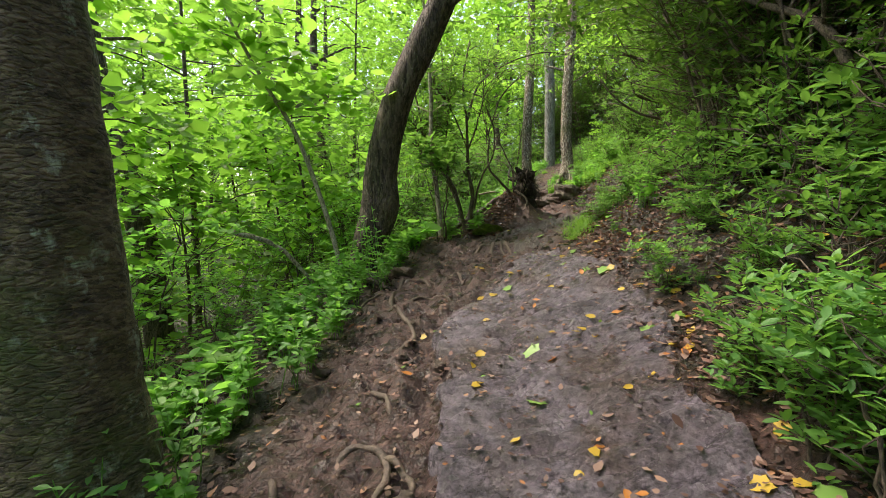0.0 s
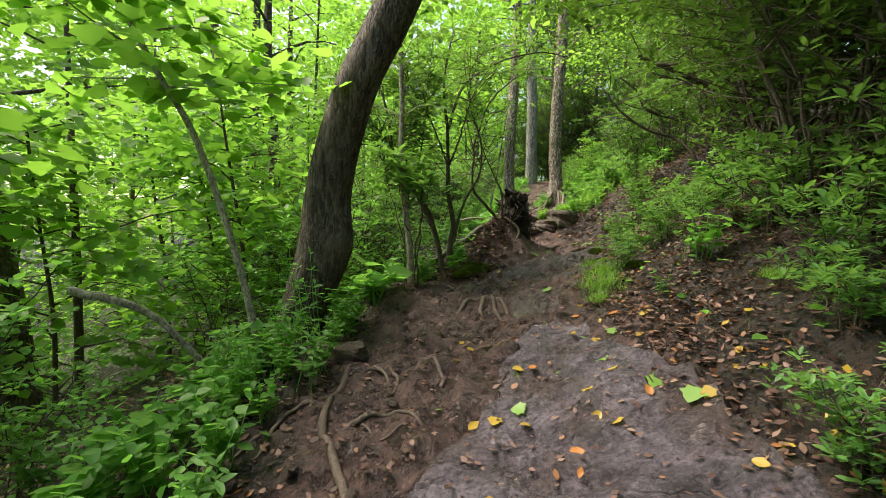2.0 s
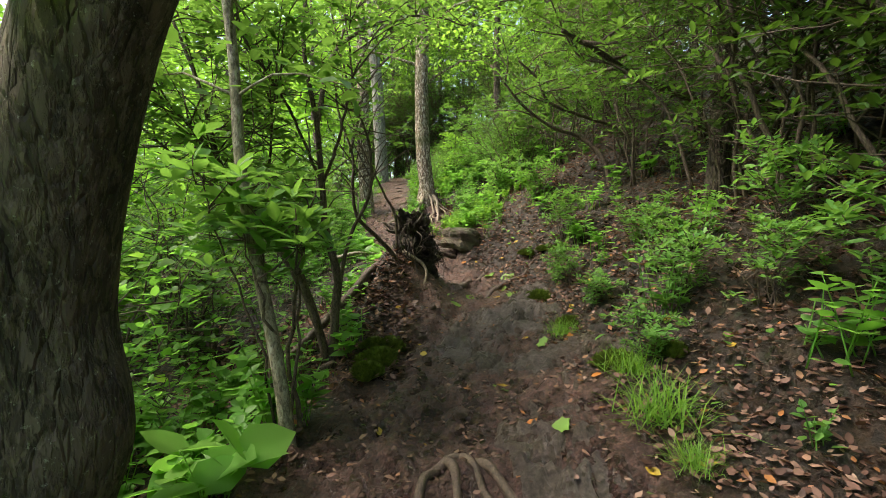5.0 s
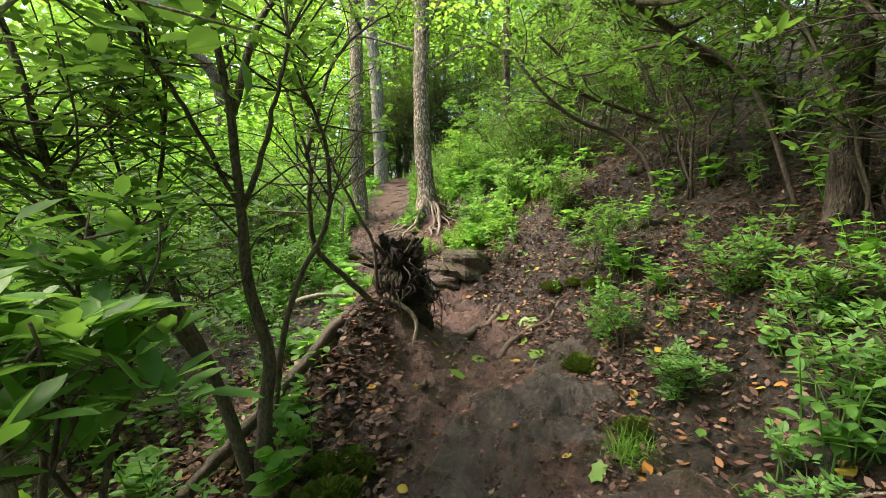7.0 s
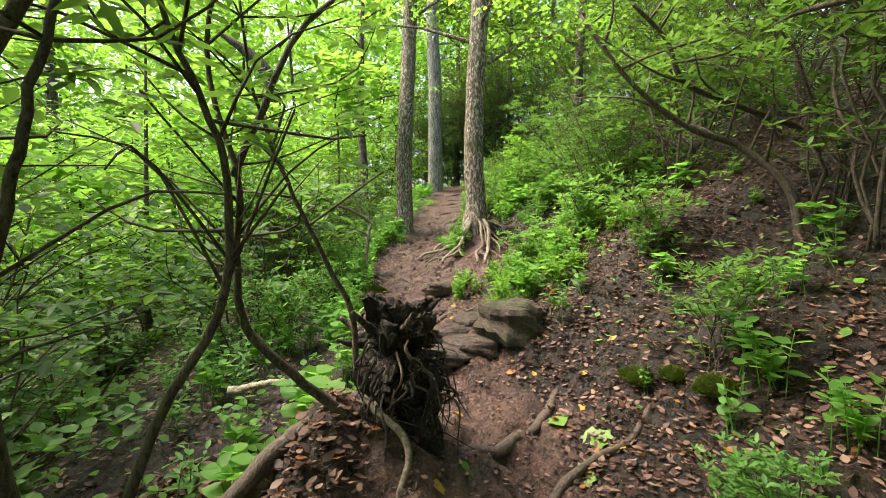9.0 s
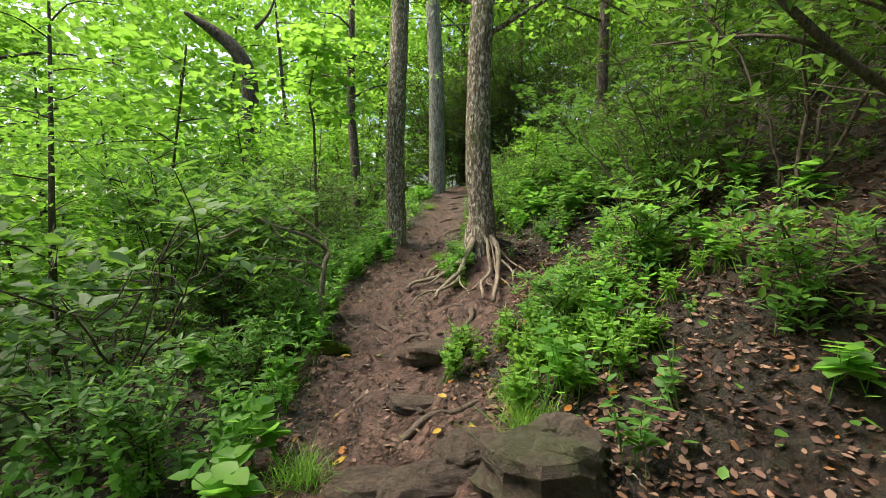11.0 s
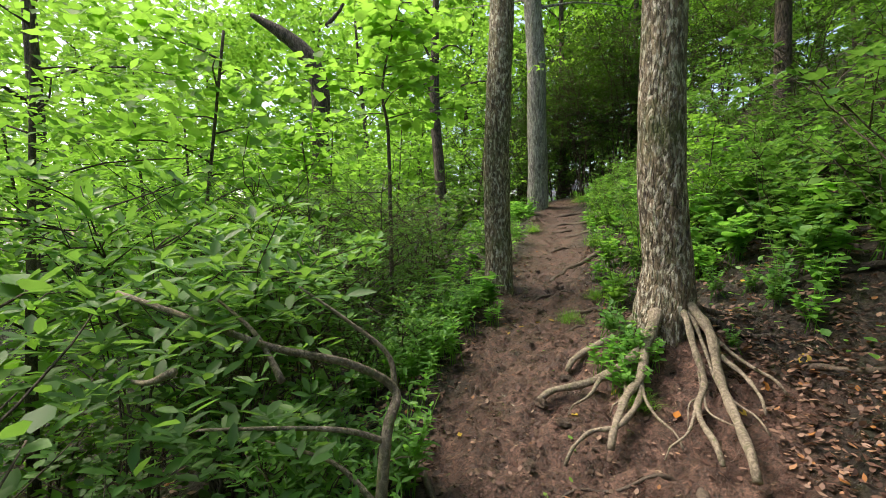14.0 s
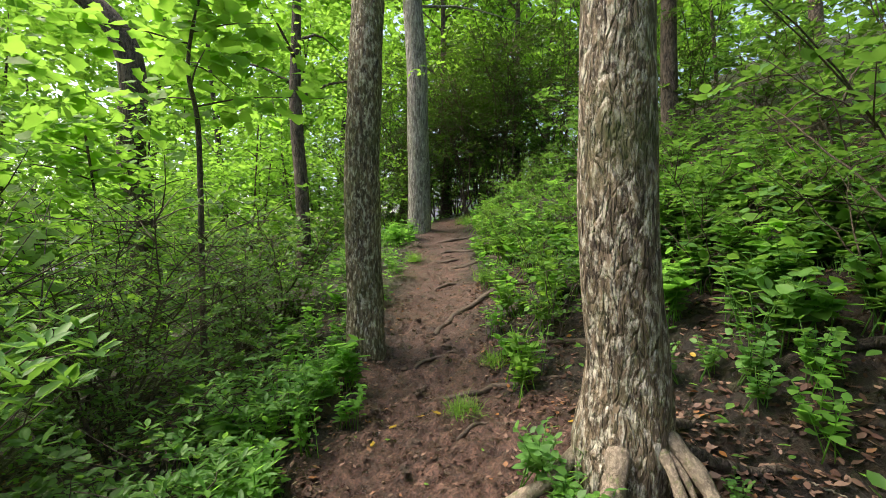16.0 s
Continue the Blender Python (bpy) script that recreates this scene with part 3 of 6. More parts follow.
def scatter(rng, n, xr, yr, keep, gap):
    """Up to n spots at least gap apart within a rectangle, where keep(u, x, y) holds; u is the distance from the trail's middle."""
    out = []
    for _ in range(n * 30):
        x, y = rng.uniform(*xr), rng.uniform(*yr)
        if keep(x - float(trail_x(y)), x, y) and all((x - a) ** 2 + (y - b) ** 2 > gap * gap for a, b in out):
            out.append((x, y))
            if len(out) >= n:
                break
    return out


# hand-placed trunks beside the trail
def standing_tree(name, label, path, radii, bark, seed, sides=28, rings=90, flare=0.0, phase=0.0, rough=0.03):
    base = np.array(path[0], float)
    base[2] = ground_at(base[0], base[1])
    root = anchor(name, tuple(base), label, "tree")
    acc, p, r = trunk_mesh([np.array(q) - base for q in path], radii, sides, rings, seed, flare, phase, rough)
    part("trunk", acc, bark, root)
    return root, p


def high_crown(root, p, seed, start, n_limbs, limb_len, sprays, per, leaf_mat, bark, leaf=0.13, shape=KITE, r0=0.04):
    rng = np.random.default_rng(seed)
    limbs = limb_paths(rng, p, start, n_limbs, limb_len)
    tips = []
    for q in limbs:
        part("limb", tube(Acc(), q, np.linspace(r0, 0.006, len(q)), 6), bark, root)
        tips.extend(q[2:])
    tips = np.array(tips)
    c = tips[rng.integers(0, len(tips), sprays)] + rng.normal(0, 0.35, (sprays, 3))
    pos, a = spray_cloud(rng, c, per, 0.6, 0.06)
    n = len(pos)
    pit, rol = scatter_angles(rng, n, 0.4)
    part("crown", leaves("crown", pos, a + rng.normal(0, 0.9, n), pit, rol, rng.uniform(0.7, 1.2, n) * leaf, shape, leaf_mat), leaf_mat, root)


front_tree, p = standing_tree("roadside_tree", "thick dark mossy tree trunk with flaky bark and lichen", [(-1.66, 1.95, -0.2), (-1.69, 1.95, 0.9), (-1.81, 1.98, 2.2), (-2.06, 2.05, 4.2), (-2.3, 2.1, 8)], [0.36, 0.285, 0.265, 0.22, 0.12], BARK_FRONT, 11, 48, 220, 0.07, 0.4, 0.04)
high_crown(front_tree, p, 12, 0.7, 6, 2.2, 24, 30, MAPLE_FAR, BARK_FRONT)
lean_tree, p = standing_tree("leaning_tree", "leaning dark-barked tree with a swollen bulge near its foot", [(-1.08, 5.95, 0.35), (-1.02, 6.05, 1.0), (-0.86, 6.15, 1.65), (-0.86, 6.18, 2.15), (-0.63, 6.05, 2.95), (-0.30, 5.92, 3.6), (0.05, 5.82, 4.3), (0.75, 5.7, 6.0), (1.5, 5.6, 9.0)], [0.23, 0.215, 0.262, 0.218, 0.20, 0.19, 0.172, 0.14, 0.07], BARK_DARK, 21, 32, 150, 0.02, 1.0)
high_crown(lean_tree, p, 22, 0.7, 7, 2.0, 30, 30, MAPLE_FAR, BARK_DARK)
oak, p = standing_tree("oak_tree", "lichened oak trunk with a mossy foot above bare spreading roots", [(3.93, 14.44, 2.40), (3.925, 14.43, 2.86), (3.92, 14.43, 3.25), (3.88, 14.42, 3.9), (3.90, 14.40, 5.2), (3.98, 14.4, 7.5), (4.05, 14.45, 13)], [0.235, 0.225, 0.185, 0.168, 0.163, 0.15, 0.09], BARK_OAK, 31, 40, 190, 0.03, 0.8, 0.03)
high_crown(oak, p, 32, 0.7, 10, 3.0, 28, 30, MAPLE_FAR, BARK_OAK)
slim_oak, p = standing_tree("slim_oak_tree", "slender mottled oak trunk at the trail's edge", [(3.18, 17.35, 2.3), (3.2, 17.4, 3.5), (3.22, 17.45, 5.5), (3.3, 17.5, 8), (3.35, 17.5, 13)], [0.21, 0.19, 0.18, 0.165, 0.09], BARK_OAK, 41, 28, 150, 0.02, 0.2, 0.04)
high_crown(slim_oak, p, 42, 0.7, 9, 2.8, 28, 30, MAPLE_FAR, BARK_OAK)
grey_oak, p = standing_tree("grey_oak_tree", "straight grey ridged oak trunk beside the upper trail", [(5.35, 23.1, 3.6), (5.42, 23.1, 5), (5.35, 23.1, 7.5), (5.25, 23.1, 10), (5.2, 23.1, 17)], [0.31, 0.27, 0.25, 0.23, 0.1], BARK_GREY, 51, 24, 120, 0.02, 0.6)
high_crown(grey_oak, p, 52, 0.7, 9, 3.0, 28, 30, MAPLE_FAR, BARK_GREY)
snag, p = standing_tree("bent_tree", "dead grey-brown trunk that bends over at the top", [(0.15, 22.0, 0.0), (0.1, 22, 3), (-0.15, 22, 5.4), (-0.13, 22, 6.6), (-0.22, 22, 7.25), (-0.5, 22, 7.75), (-0.95, 22, 8.15), (-1.65, 22, 8.58)], [0.26, 0.24, 0.22, 0.21, 0.21, 0.19, 0.15, 0.05], BARK_DARK, 61, 18, 80)


part("limb", tube(Acc(), spline([(-0.1, 0, 6.4), (0.25, 0.1, 6.9), (0.5, 0.1, 7.6)], 8), np.linspace(0.06, 0.015, 8), 6), BARK_DARK, snag, "short broken limb")
far_trunk, p = standing_tree("slope_tree", "grey-brown tree leaning away below the trail", [(-4.6, 7.2, -0.6), (-4.75, 7.2, 1.0), (-5.05, 7.2, 2.6), (-5.5, 7.2, 4.2), (-5.9, 7.2, 9)], [0.22, 0.2, 0.19, 0.17, 0.08], BARK_DARK, 65, 16, 70)
high_crown(far_trunk, p, 66, 0.55, 8, 2.2, 30, 30, MAPLE_FAR, BARK_DARK)

for path, radii, seed in (([(-5.6, 16.0, -3.0), (-5.55, 16.0, 3.0), (-5.7, 16.0, 5.2), (-6.2, 16.1, 7.2), (-6.5, 16.2, 11)], [0.24, 0.2, 0.19, 0.16, 0.07], 67), ([(-5.2, 16.3, -3.0), (-5.25, 16.3, 3.0), (-5.1, 16.3, 6.0), (-5.0, 16.3, 11)], [0.2, 0.17, 0.15, 0.06], 69), ([(2.75, 22.5, 2.6), (2.72, 22.5, 5.0), (2.6, 22.6, 7.0), (2.7, 22.6, 11)], [0.15, 0.13, 0.12, 0.05], 73), ([(-3.4, 12.5, -0.8), (-3.3, 12.5, 3.0), (-3.5, 12.5, 6.0), (-3.4, 12.6, 9)], [0.14, 0.12, 0.1, 0.04], 75)):
    slope_trunk, p = standing_tree("slope_tree", "dark slender woodland trunk standing among bright leaves", path, radii, BARK_DARK, seed, 14, 60)
    high_crown(slope_trunk, p, seed + 1, 0.6, 8, 2.0, 22, 30, MAPLE_FAR, BARK_DARK)


def sapling(name, label, path, radii, bark, seed, start, n_limbs, limb_len, sprays, per, leaf, shape, leaf_mat, spray_r=0.35):
    root, p = standing_tree(name, label, path, radii, bark, seed, 10, 40)
    rng = np.random.default_rng(seed + 1)
    limbs = limb_paths(rng, p, start, n_limbs, limb_len, 0.15, 0.35)
    tips = []
    for q in limbs:
        part("limb", tube(Acc(), q, np.linspace(0.010, 0.003, len(q)), 5), bark, root)
        tips.extend(q[1:])
    tips = np.array(tips)
    c = tips[rng.integers(0, len(tips), sprays)] + rng.normal(0, 0.12, (sprays, 3))
    pos, a = spray_cloud(rng, c, per, spray_r, 0.03)
    base = np.array(root.matrix_basis.translation)
    keep = clear_of_walkers(pos + base, 0.75)
    pos, a = pos[keep], a[keep]
    n = len(pos)
    pit, rol = scatter_angles(rng, n, 0.35)
    part("crown", leaves("crown", pos, a + rng.normal(0, 0.8, n), pit, rol, rng.uniform(0.7, 1.25, n) * leaf, shape, leaf_mat), leaf_mat, root)
    return root


sapling("pale_sapling", "thin pale-barked sapling rooted at the trail's edge", [(-0.02, 6.72, 1.0), (-0.06, 6.78, 1.6), (-0.18, 7.0, 2.6), (-0.2, 7.15, 3.6), (-0.35, 7.3, 5.4)], [0.042, 0.036, 0.032, 0.028, 0.012], BARK_PALE, 71, 0.6, 7, 0.9, 26, 14, 0.10, BROAD, LAUREL)
sapling("maple_sapling", "slender leaning maple sapling with broad bright leaves", [(-1.15, 5.3, 0.6), (-1.35, 5.38, 1.4), (-1.75, 5.5, 2.45), (-2.15, 5.6, 3.1), (-2.6, 5.7, 3.9), (-3.0, 5.8, 4.9)], [0.034, 0.030, 0.026, 0.023, 0.018, 0.007], BARK_PALE, 81, 0.5, 9, 1.2, 46, 12, 0.15, LOBED, MAPLE)
sapling("forked_sapling", "young maple sapling with a forked top", [(1.7, 17.5, 2.0), (1.68, 17.5, 3.5), (1.66, 17.5, 4.9), (1.6, 17.45, 5.6), (1.9, 17.3, 6.8)], [0.035, 0.03, 0.024, 0.018, 0.006], BARK_TWIG, 91, 0.55, 10, 1.3, 50, 14, 0.14, LOBED, MAPLE)
# thin stems beside the front trunk
standing_tree("twisted_sapling", "crooked grey sapling stem beside the front trunk", [(-2.05, 2.9, -0.2), (-2.1, 2.95, 0.8), (-2.22, 3.0, 1.6), (-2.42, 3.1, 2.6), (-2.35, 3.2, 4.2)], [0.06, 0.055, 0.05, 0.045, 0.02], BARK_PALE, 95, 10, 40)

# woodland below the trail and round about
canopy = [woodland_tree("canopy_tree", "tall woodland tree with dark trunk and bright layered leaves", 100 + i, h, r, BARK_DARK, MAPLE_FAR, KITE, 14, 3.3, 0.25, 60, 27, 0.9, 0.18, ln) for i, (h, r, ln) in enumerate([(13, 0.17, (0.6, 0.3)), (11, 0.13, (-0.5, 0.6)), (15, 0.21, (0.3, -0.4))])]
maples = [woodland_tree("understory_maple", "understory maple with tiers of yellow-green leaves", 120 + i, h, r, BARK_TWIG, MAPLE, KITE, 14, 1.9, 0.12, 78, 28, 0.55, 0.12, ln, 8) for i, (h, r, ln) in enumerate([(5.2, 0.05, (0.4, 0.2)), (4.2, 0.04, (-0.3, 0.5)), (6.5, 0.06, (0.2, -0.3))])]
near_maples = [woodland_tree("young_maple", "young maple with broad lobed yellow-green leaves", 130 + i, h, r, BARK_TWIG, MAPLE, LOBED, 16, 1.3, 0.15, 80, 15, 0.42, 0.13, ln, 8) for i, (h, r, ln) in enumerate([(4.0, 0.035, (0.3, 0.2)), (3.2, 0.03, (-0.3, 0.3))])]
rng = np.random.default_rng(7)
far_l = scatter(rng, 20, (-34, 2), (-2, 46), lambda u, x, y: u < -8.5 - 0.05 * y, 3.4)
far_r = scatter(rng, 20, (4, 30), (-6, 40), lambda u, x, y: u > (4.5 if y < 5 else 10.0), 3.2)
ahead = scatter(rng, 16, (-6, 26), (29, 46), lambda u, x, y: True, 3.0)
behind = scatter(rng, 9, (-14, 14), (-18, -5), lambda u, x, y: True, 4.0)
# trees added to block sky light uphill, with leaves coloured for shade
shade = woodland_tree("evergreen_tree", "added dark-leaved tree that blocks sky light over the bank", 140, 10, 0.13, BARK_DARK, DEEP, KITE, 16, 2.6, 0.3, 150, 36, 0.65, 0.16, (-0.8, 0.2))
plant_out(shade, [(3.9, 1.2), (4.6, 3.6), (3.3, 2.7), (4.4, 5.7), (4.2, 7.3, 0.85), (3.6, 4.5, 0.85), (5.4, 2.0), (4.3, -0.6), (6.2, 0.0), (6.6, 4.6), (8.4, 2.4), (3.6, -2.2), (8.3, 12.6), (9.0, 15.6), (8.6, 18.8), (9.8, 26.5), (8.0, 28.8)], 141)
allspots = far_l + far_r + ahead + behind
for i, pr in enumerate(canopy):
    plant_out(pr, allspots[i::3], 200 + i)
mid_l = scatter(rng, 38, (-16, 4), (0, 34), lambda u, x, y: -13 < u < -4.6, 1.7)
mid_a = scatter(rng, 10, (-2, 18), (25, 36), lambda u, x, y: abs(u) > 2.2, 2.2)
mid_r = scatter(rng, 5, (4, 18), (12, 30), lambda u, x, y: 6.5 < u < 12, 2.5)
ms = mid_l + mid_a + mid_r
for i, pr in enumerate(maples):
    plant_out(pr, ms[i::3], 210 + i)
near_l = [(-4.2, 4.4), (-3.9, 6.9), (-2.4, 8.6), (-3.6, 10.5), (-2.4, 11.8), (-2.2, 14.6), (-0.9, 17.0), (0.4, 19.6), (-1.5, 19.0), (-4.0, 13), (5.7, 16.6, 0.36)]
for i, pr in enumerate(near_maples):
    plant_out(pr, near_l[i::2], 220 + i)


def far_woods():
    rng = np.random.default_rng(17)
    n = 60000
    a = rng.uniform(0, 2 * math.pi, n)
    d = rng.uniform(40, 66, n)
    x, y = d * np.sin(a), 10 + d * np.cos(a)
    z = land(x, y) + rng.uniform(0, 1, n) ** 0.85 * 30
    pos = np.stack([x, y, z], 1)
    pit, rol = scatter_angles(rng, n, 0.5)
    ob = part("far_woods", leaves("far_woods", pos, rng.uniform(0, 6.3, n), pit, rol, rng.uniform(0.8, 1.5, n), KITE, MAPLE_FAR), MAPLE_FAR)
    tagged(ob, "distant woodland foliage closing the view between trunks", "foliage", kind="stuff")


far_woods()


def middle_woods():
    """Layered sprays of the wood further down the slope and beyond the trail's head."""
    rng = np.random.default_rng(18)
    n = 1500
    a, d = np.radians(rng.uniform(-105, 48, n)), rng.uniform(23, 38, n)
    x, y = 2 + d * np.sin(a), 10 + d * np.cos(a)
    z = np.maximum(land(x, y), -4) + 1 + rng.uniform(0, 1, n) * (0.55 * d + 4)
    pos, yaw = spray_cloud(rng, np.stack([x, y, z], 1), 100, 1.35, 0.12)
    m = len(pos)
    pit, rol = scatter_angles(rng, m, 0.42)
    ob = part("middle_woods", leaves("middle_woods", pos, yaw + rng.normal(0, 0.9, m), pit, rol, rng.uniform(0.22, 0.46, m), KITE, MAPLE_FAR), MAPLE_FAR)
    tagged(ob, "layered yellow-green foliage of the wood down the slope", "foliage", kind="stuff")


middle_woods()


# ---- shrubs ----
def whorl(rng, tips, per, leaf, raise_=0.35):
    """Leaves radiating in whorls at the twig tips."""
    n = len(tips) * per
    pos = np.repeat(tips, per, axis=0)
    yaw = np.tile(np.arange(per) * (2 * math.pi / per), len(tips)) + np.repeat(rng.uniform(0, 6.3, len(tips)), per) + rng.normal(0, 0.18, n)
    pit = rng.normal(raise_, 0.28, n)
    rol = rng.normal(0, 0.25, n)
    size = leaf * rng.uniform(0.65, 1.15, n)
    off = np.stack([np.cos(yaw), np.sin(yaw), np.zeros(n)], 1) * 0.012
    return pos + off + rng.normal(0, 0.012, (n, 3)), yaw, pit, rol, size


def shrub(name, label, seed, stems, height, spread, twigs, per, leaf, bark, leaf_mat, r0=0.03, low=0.35, shape=OVAL):
    """A many-stemmed evergreen shrub at the origin: each stem, the twigs, and whorled leaves."""
    rng = np.random.default_rng(seed)
    root = anchor(name, (0, 0, 0), label, "shrub")
    mids = []
    ta = Acc()
    for s in range(stems):
        a = s * 2.4 + rng.uniform(-0.4, 0.4)
        d = spread * rng.uniform(0.35, 1.0)
        h = height * rng.uniform(0.75, 1.05)
        q = spline([(0.06 * math.cos(a), 0.06 * math.sin(a), -0.15), (0.25 * d * math.cos(a + 0.4), 0.25 * d * math.sin(a + 0.4), h * 0.33), (0.65 * d * math.cos(a), 0.65 * d * math.sin(a), h * 0.7), (d * math.cos(a - 0.2), d * math.sin(a - 0.2), h)], 14)
        q += rng.normal(0, 0.018, q.shape) * height / 2
        part("stem", tube(Acc(), q, np.linspace(r0 * rng.uniform(0.45, 1.15), r0 * 0.2, 14), 6), bark, root)
        mids.append(q)
    tips = []
    for t in range(twigs):
        q = mids[t % stems]
        k = low + (1 - low) * rng.uniform(0, 1) ** 0.8
        b = q[min(13, int(k * 13))]
        a = rng.uniform(0, 6.3)
        ln = spread * rng.uniform(0.2, 0.65)
        e = b + np.array([math.cos(a) * ln, math.sin(a) * ln, ln * rng.uniform(0.0, 0.95)])
        tube(ta, spline([b, (b + e) / 2 + rng.normal(0, 0.05, 3), e], 4), [0.006, 0.005, 0.004, 0.0025], 3)
        tips.append(e)
        for _ in range(2):
            tips.append(b + (e - b) * rng.uniform(0.4, 0.95) + rng.normal(0, 0.07, 3))
    tagged(part("twigwork", ta, bark, root), kind="stuff")
    part("foliage", leaves("foliage", *whorl(rng, np.array(tips), per, leaf), shape, leaf_mat), leaf_mat, root)
    return root


# the second laurel keeps plain laurel green, the others the leaf painted with shade
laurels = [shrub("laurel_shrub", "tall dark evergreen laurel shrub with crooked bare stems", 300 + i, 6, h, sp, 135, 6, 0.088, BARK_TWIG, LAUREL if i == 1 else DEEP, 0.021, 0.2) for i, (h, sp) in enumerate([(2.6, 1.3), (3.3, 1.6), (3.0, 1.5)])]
azaleas = [shrub("azalea_bush", "low evergreen bush with whorls of fresh green leaves", 310 + i, 6, h, sp, 34, 7, 0.088, BARK_TWIG, YOUNG, 0.010, 0.15) for i, (h, sp) in enumerate([(0.65, 0.45), (0.5, 0.4), (0.85, 0.55)])]
bushes = [shrub("leafy_bush", "dense green woodland bush with oval leaves", 320 + i, 6, h, sp, 40, 6, 0.095, BARK_TWIG, mt, 0.014, 0.15, BROAD) for i, (h, sp, mt) in enumerate([(1.3, 0.9, LAUREL), (1.7, 1.1, YOUNG), (1.5, 1.0, LAUREL)])]

# tall laurels on the uphill bank, arching over the trail in its lower half
bank = [(2.9, 1.4), (3.4, 3.2), (3.6, 5.1), (3.9, 6.9), (4.5, 0.2), (4.7, 2.4), (5.0, 4.4), (5.3, 6.4), (5.8, 8.6), (6.3, 3.3), (6.4, 5.6), (7.2, 7.6), (2.6, -0.8), (5.6, -1.4), (2.75, 2.3), (3.05, 4.2), (3.6, 0.4), (3.0, 4.9, 1.25), (3.4, 5.4, 1.2), (3.75, 6.3, 1.2), (4.3, 5.6, 1.3), (4.7, 6.9, 1.1), (3.1, 4.3, 1.1), (2.9, 3.5, 1.2), (4.2, 4.6, 1.4), (4.0, 2.9, 1.4), (5.4, 9.6), (5.3, 11.2, 0.9), (6.0, 12.4, 1.0), (6.2, 10.6, 1.1), (4.9, 12.2, 0.6), (4.9, 8.9, 1.0), (6.9, 13.8, 1.0), (7.6, 11.4), (8.6, 13.6), (9.4, 16), (9.2, 19), (10.5, 22), (9.8, 10.0), (8.0, 1.0), (8.6, 4.6)]
for i, pr in enumerate(laurels[:2]):
    plant_out(pr, bank[i::3], 330 + i)
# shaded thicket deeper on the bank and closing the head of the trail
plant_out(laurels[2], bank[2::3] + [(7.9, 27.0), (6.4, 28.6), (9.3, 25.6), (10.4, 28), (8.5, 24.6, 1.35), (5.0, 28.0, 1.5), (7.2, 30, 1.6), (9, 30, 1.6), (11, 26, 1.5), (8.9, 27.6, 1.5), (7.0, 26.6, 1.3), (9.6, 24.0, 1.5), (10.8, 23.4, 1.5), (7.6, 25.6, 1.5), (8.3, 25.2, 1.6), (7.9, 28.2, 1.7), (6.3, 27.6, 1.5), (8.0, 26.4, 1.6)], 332)
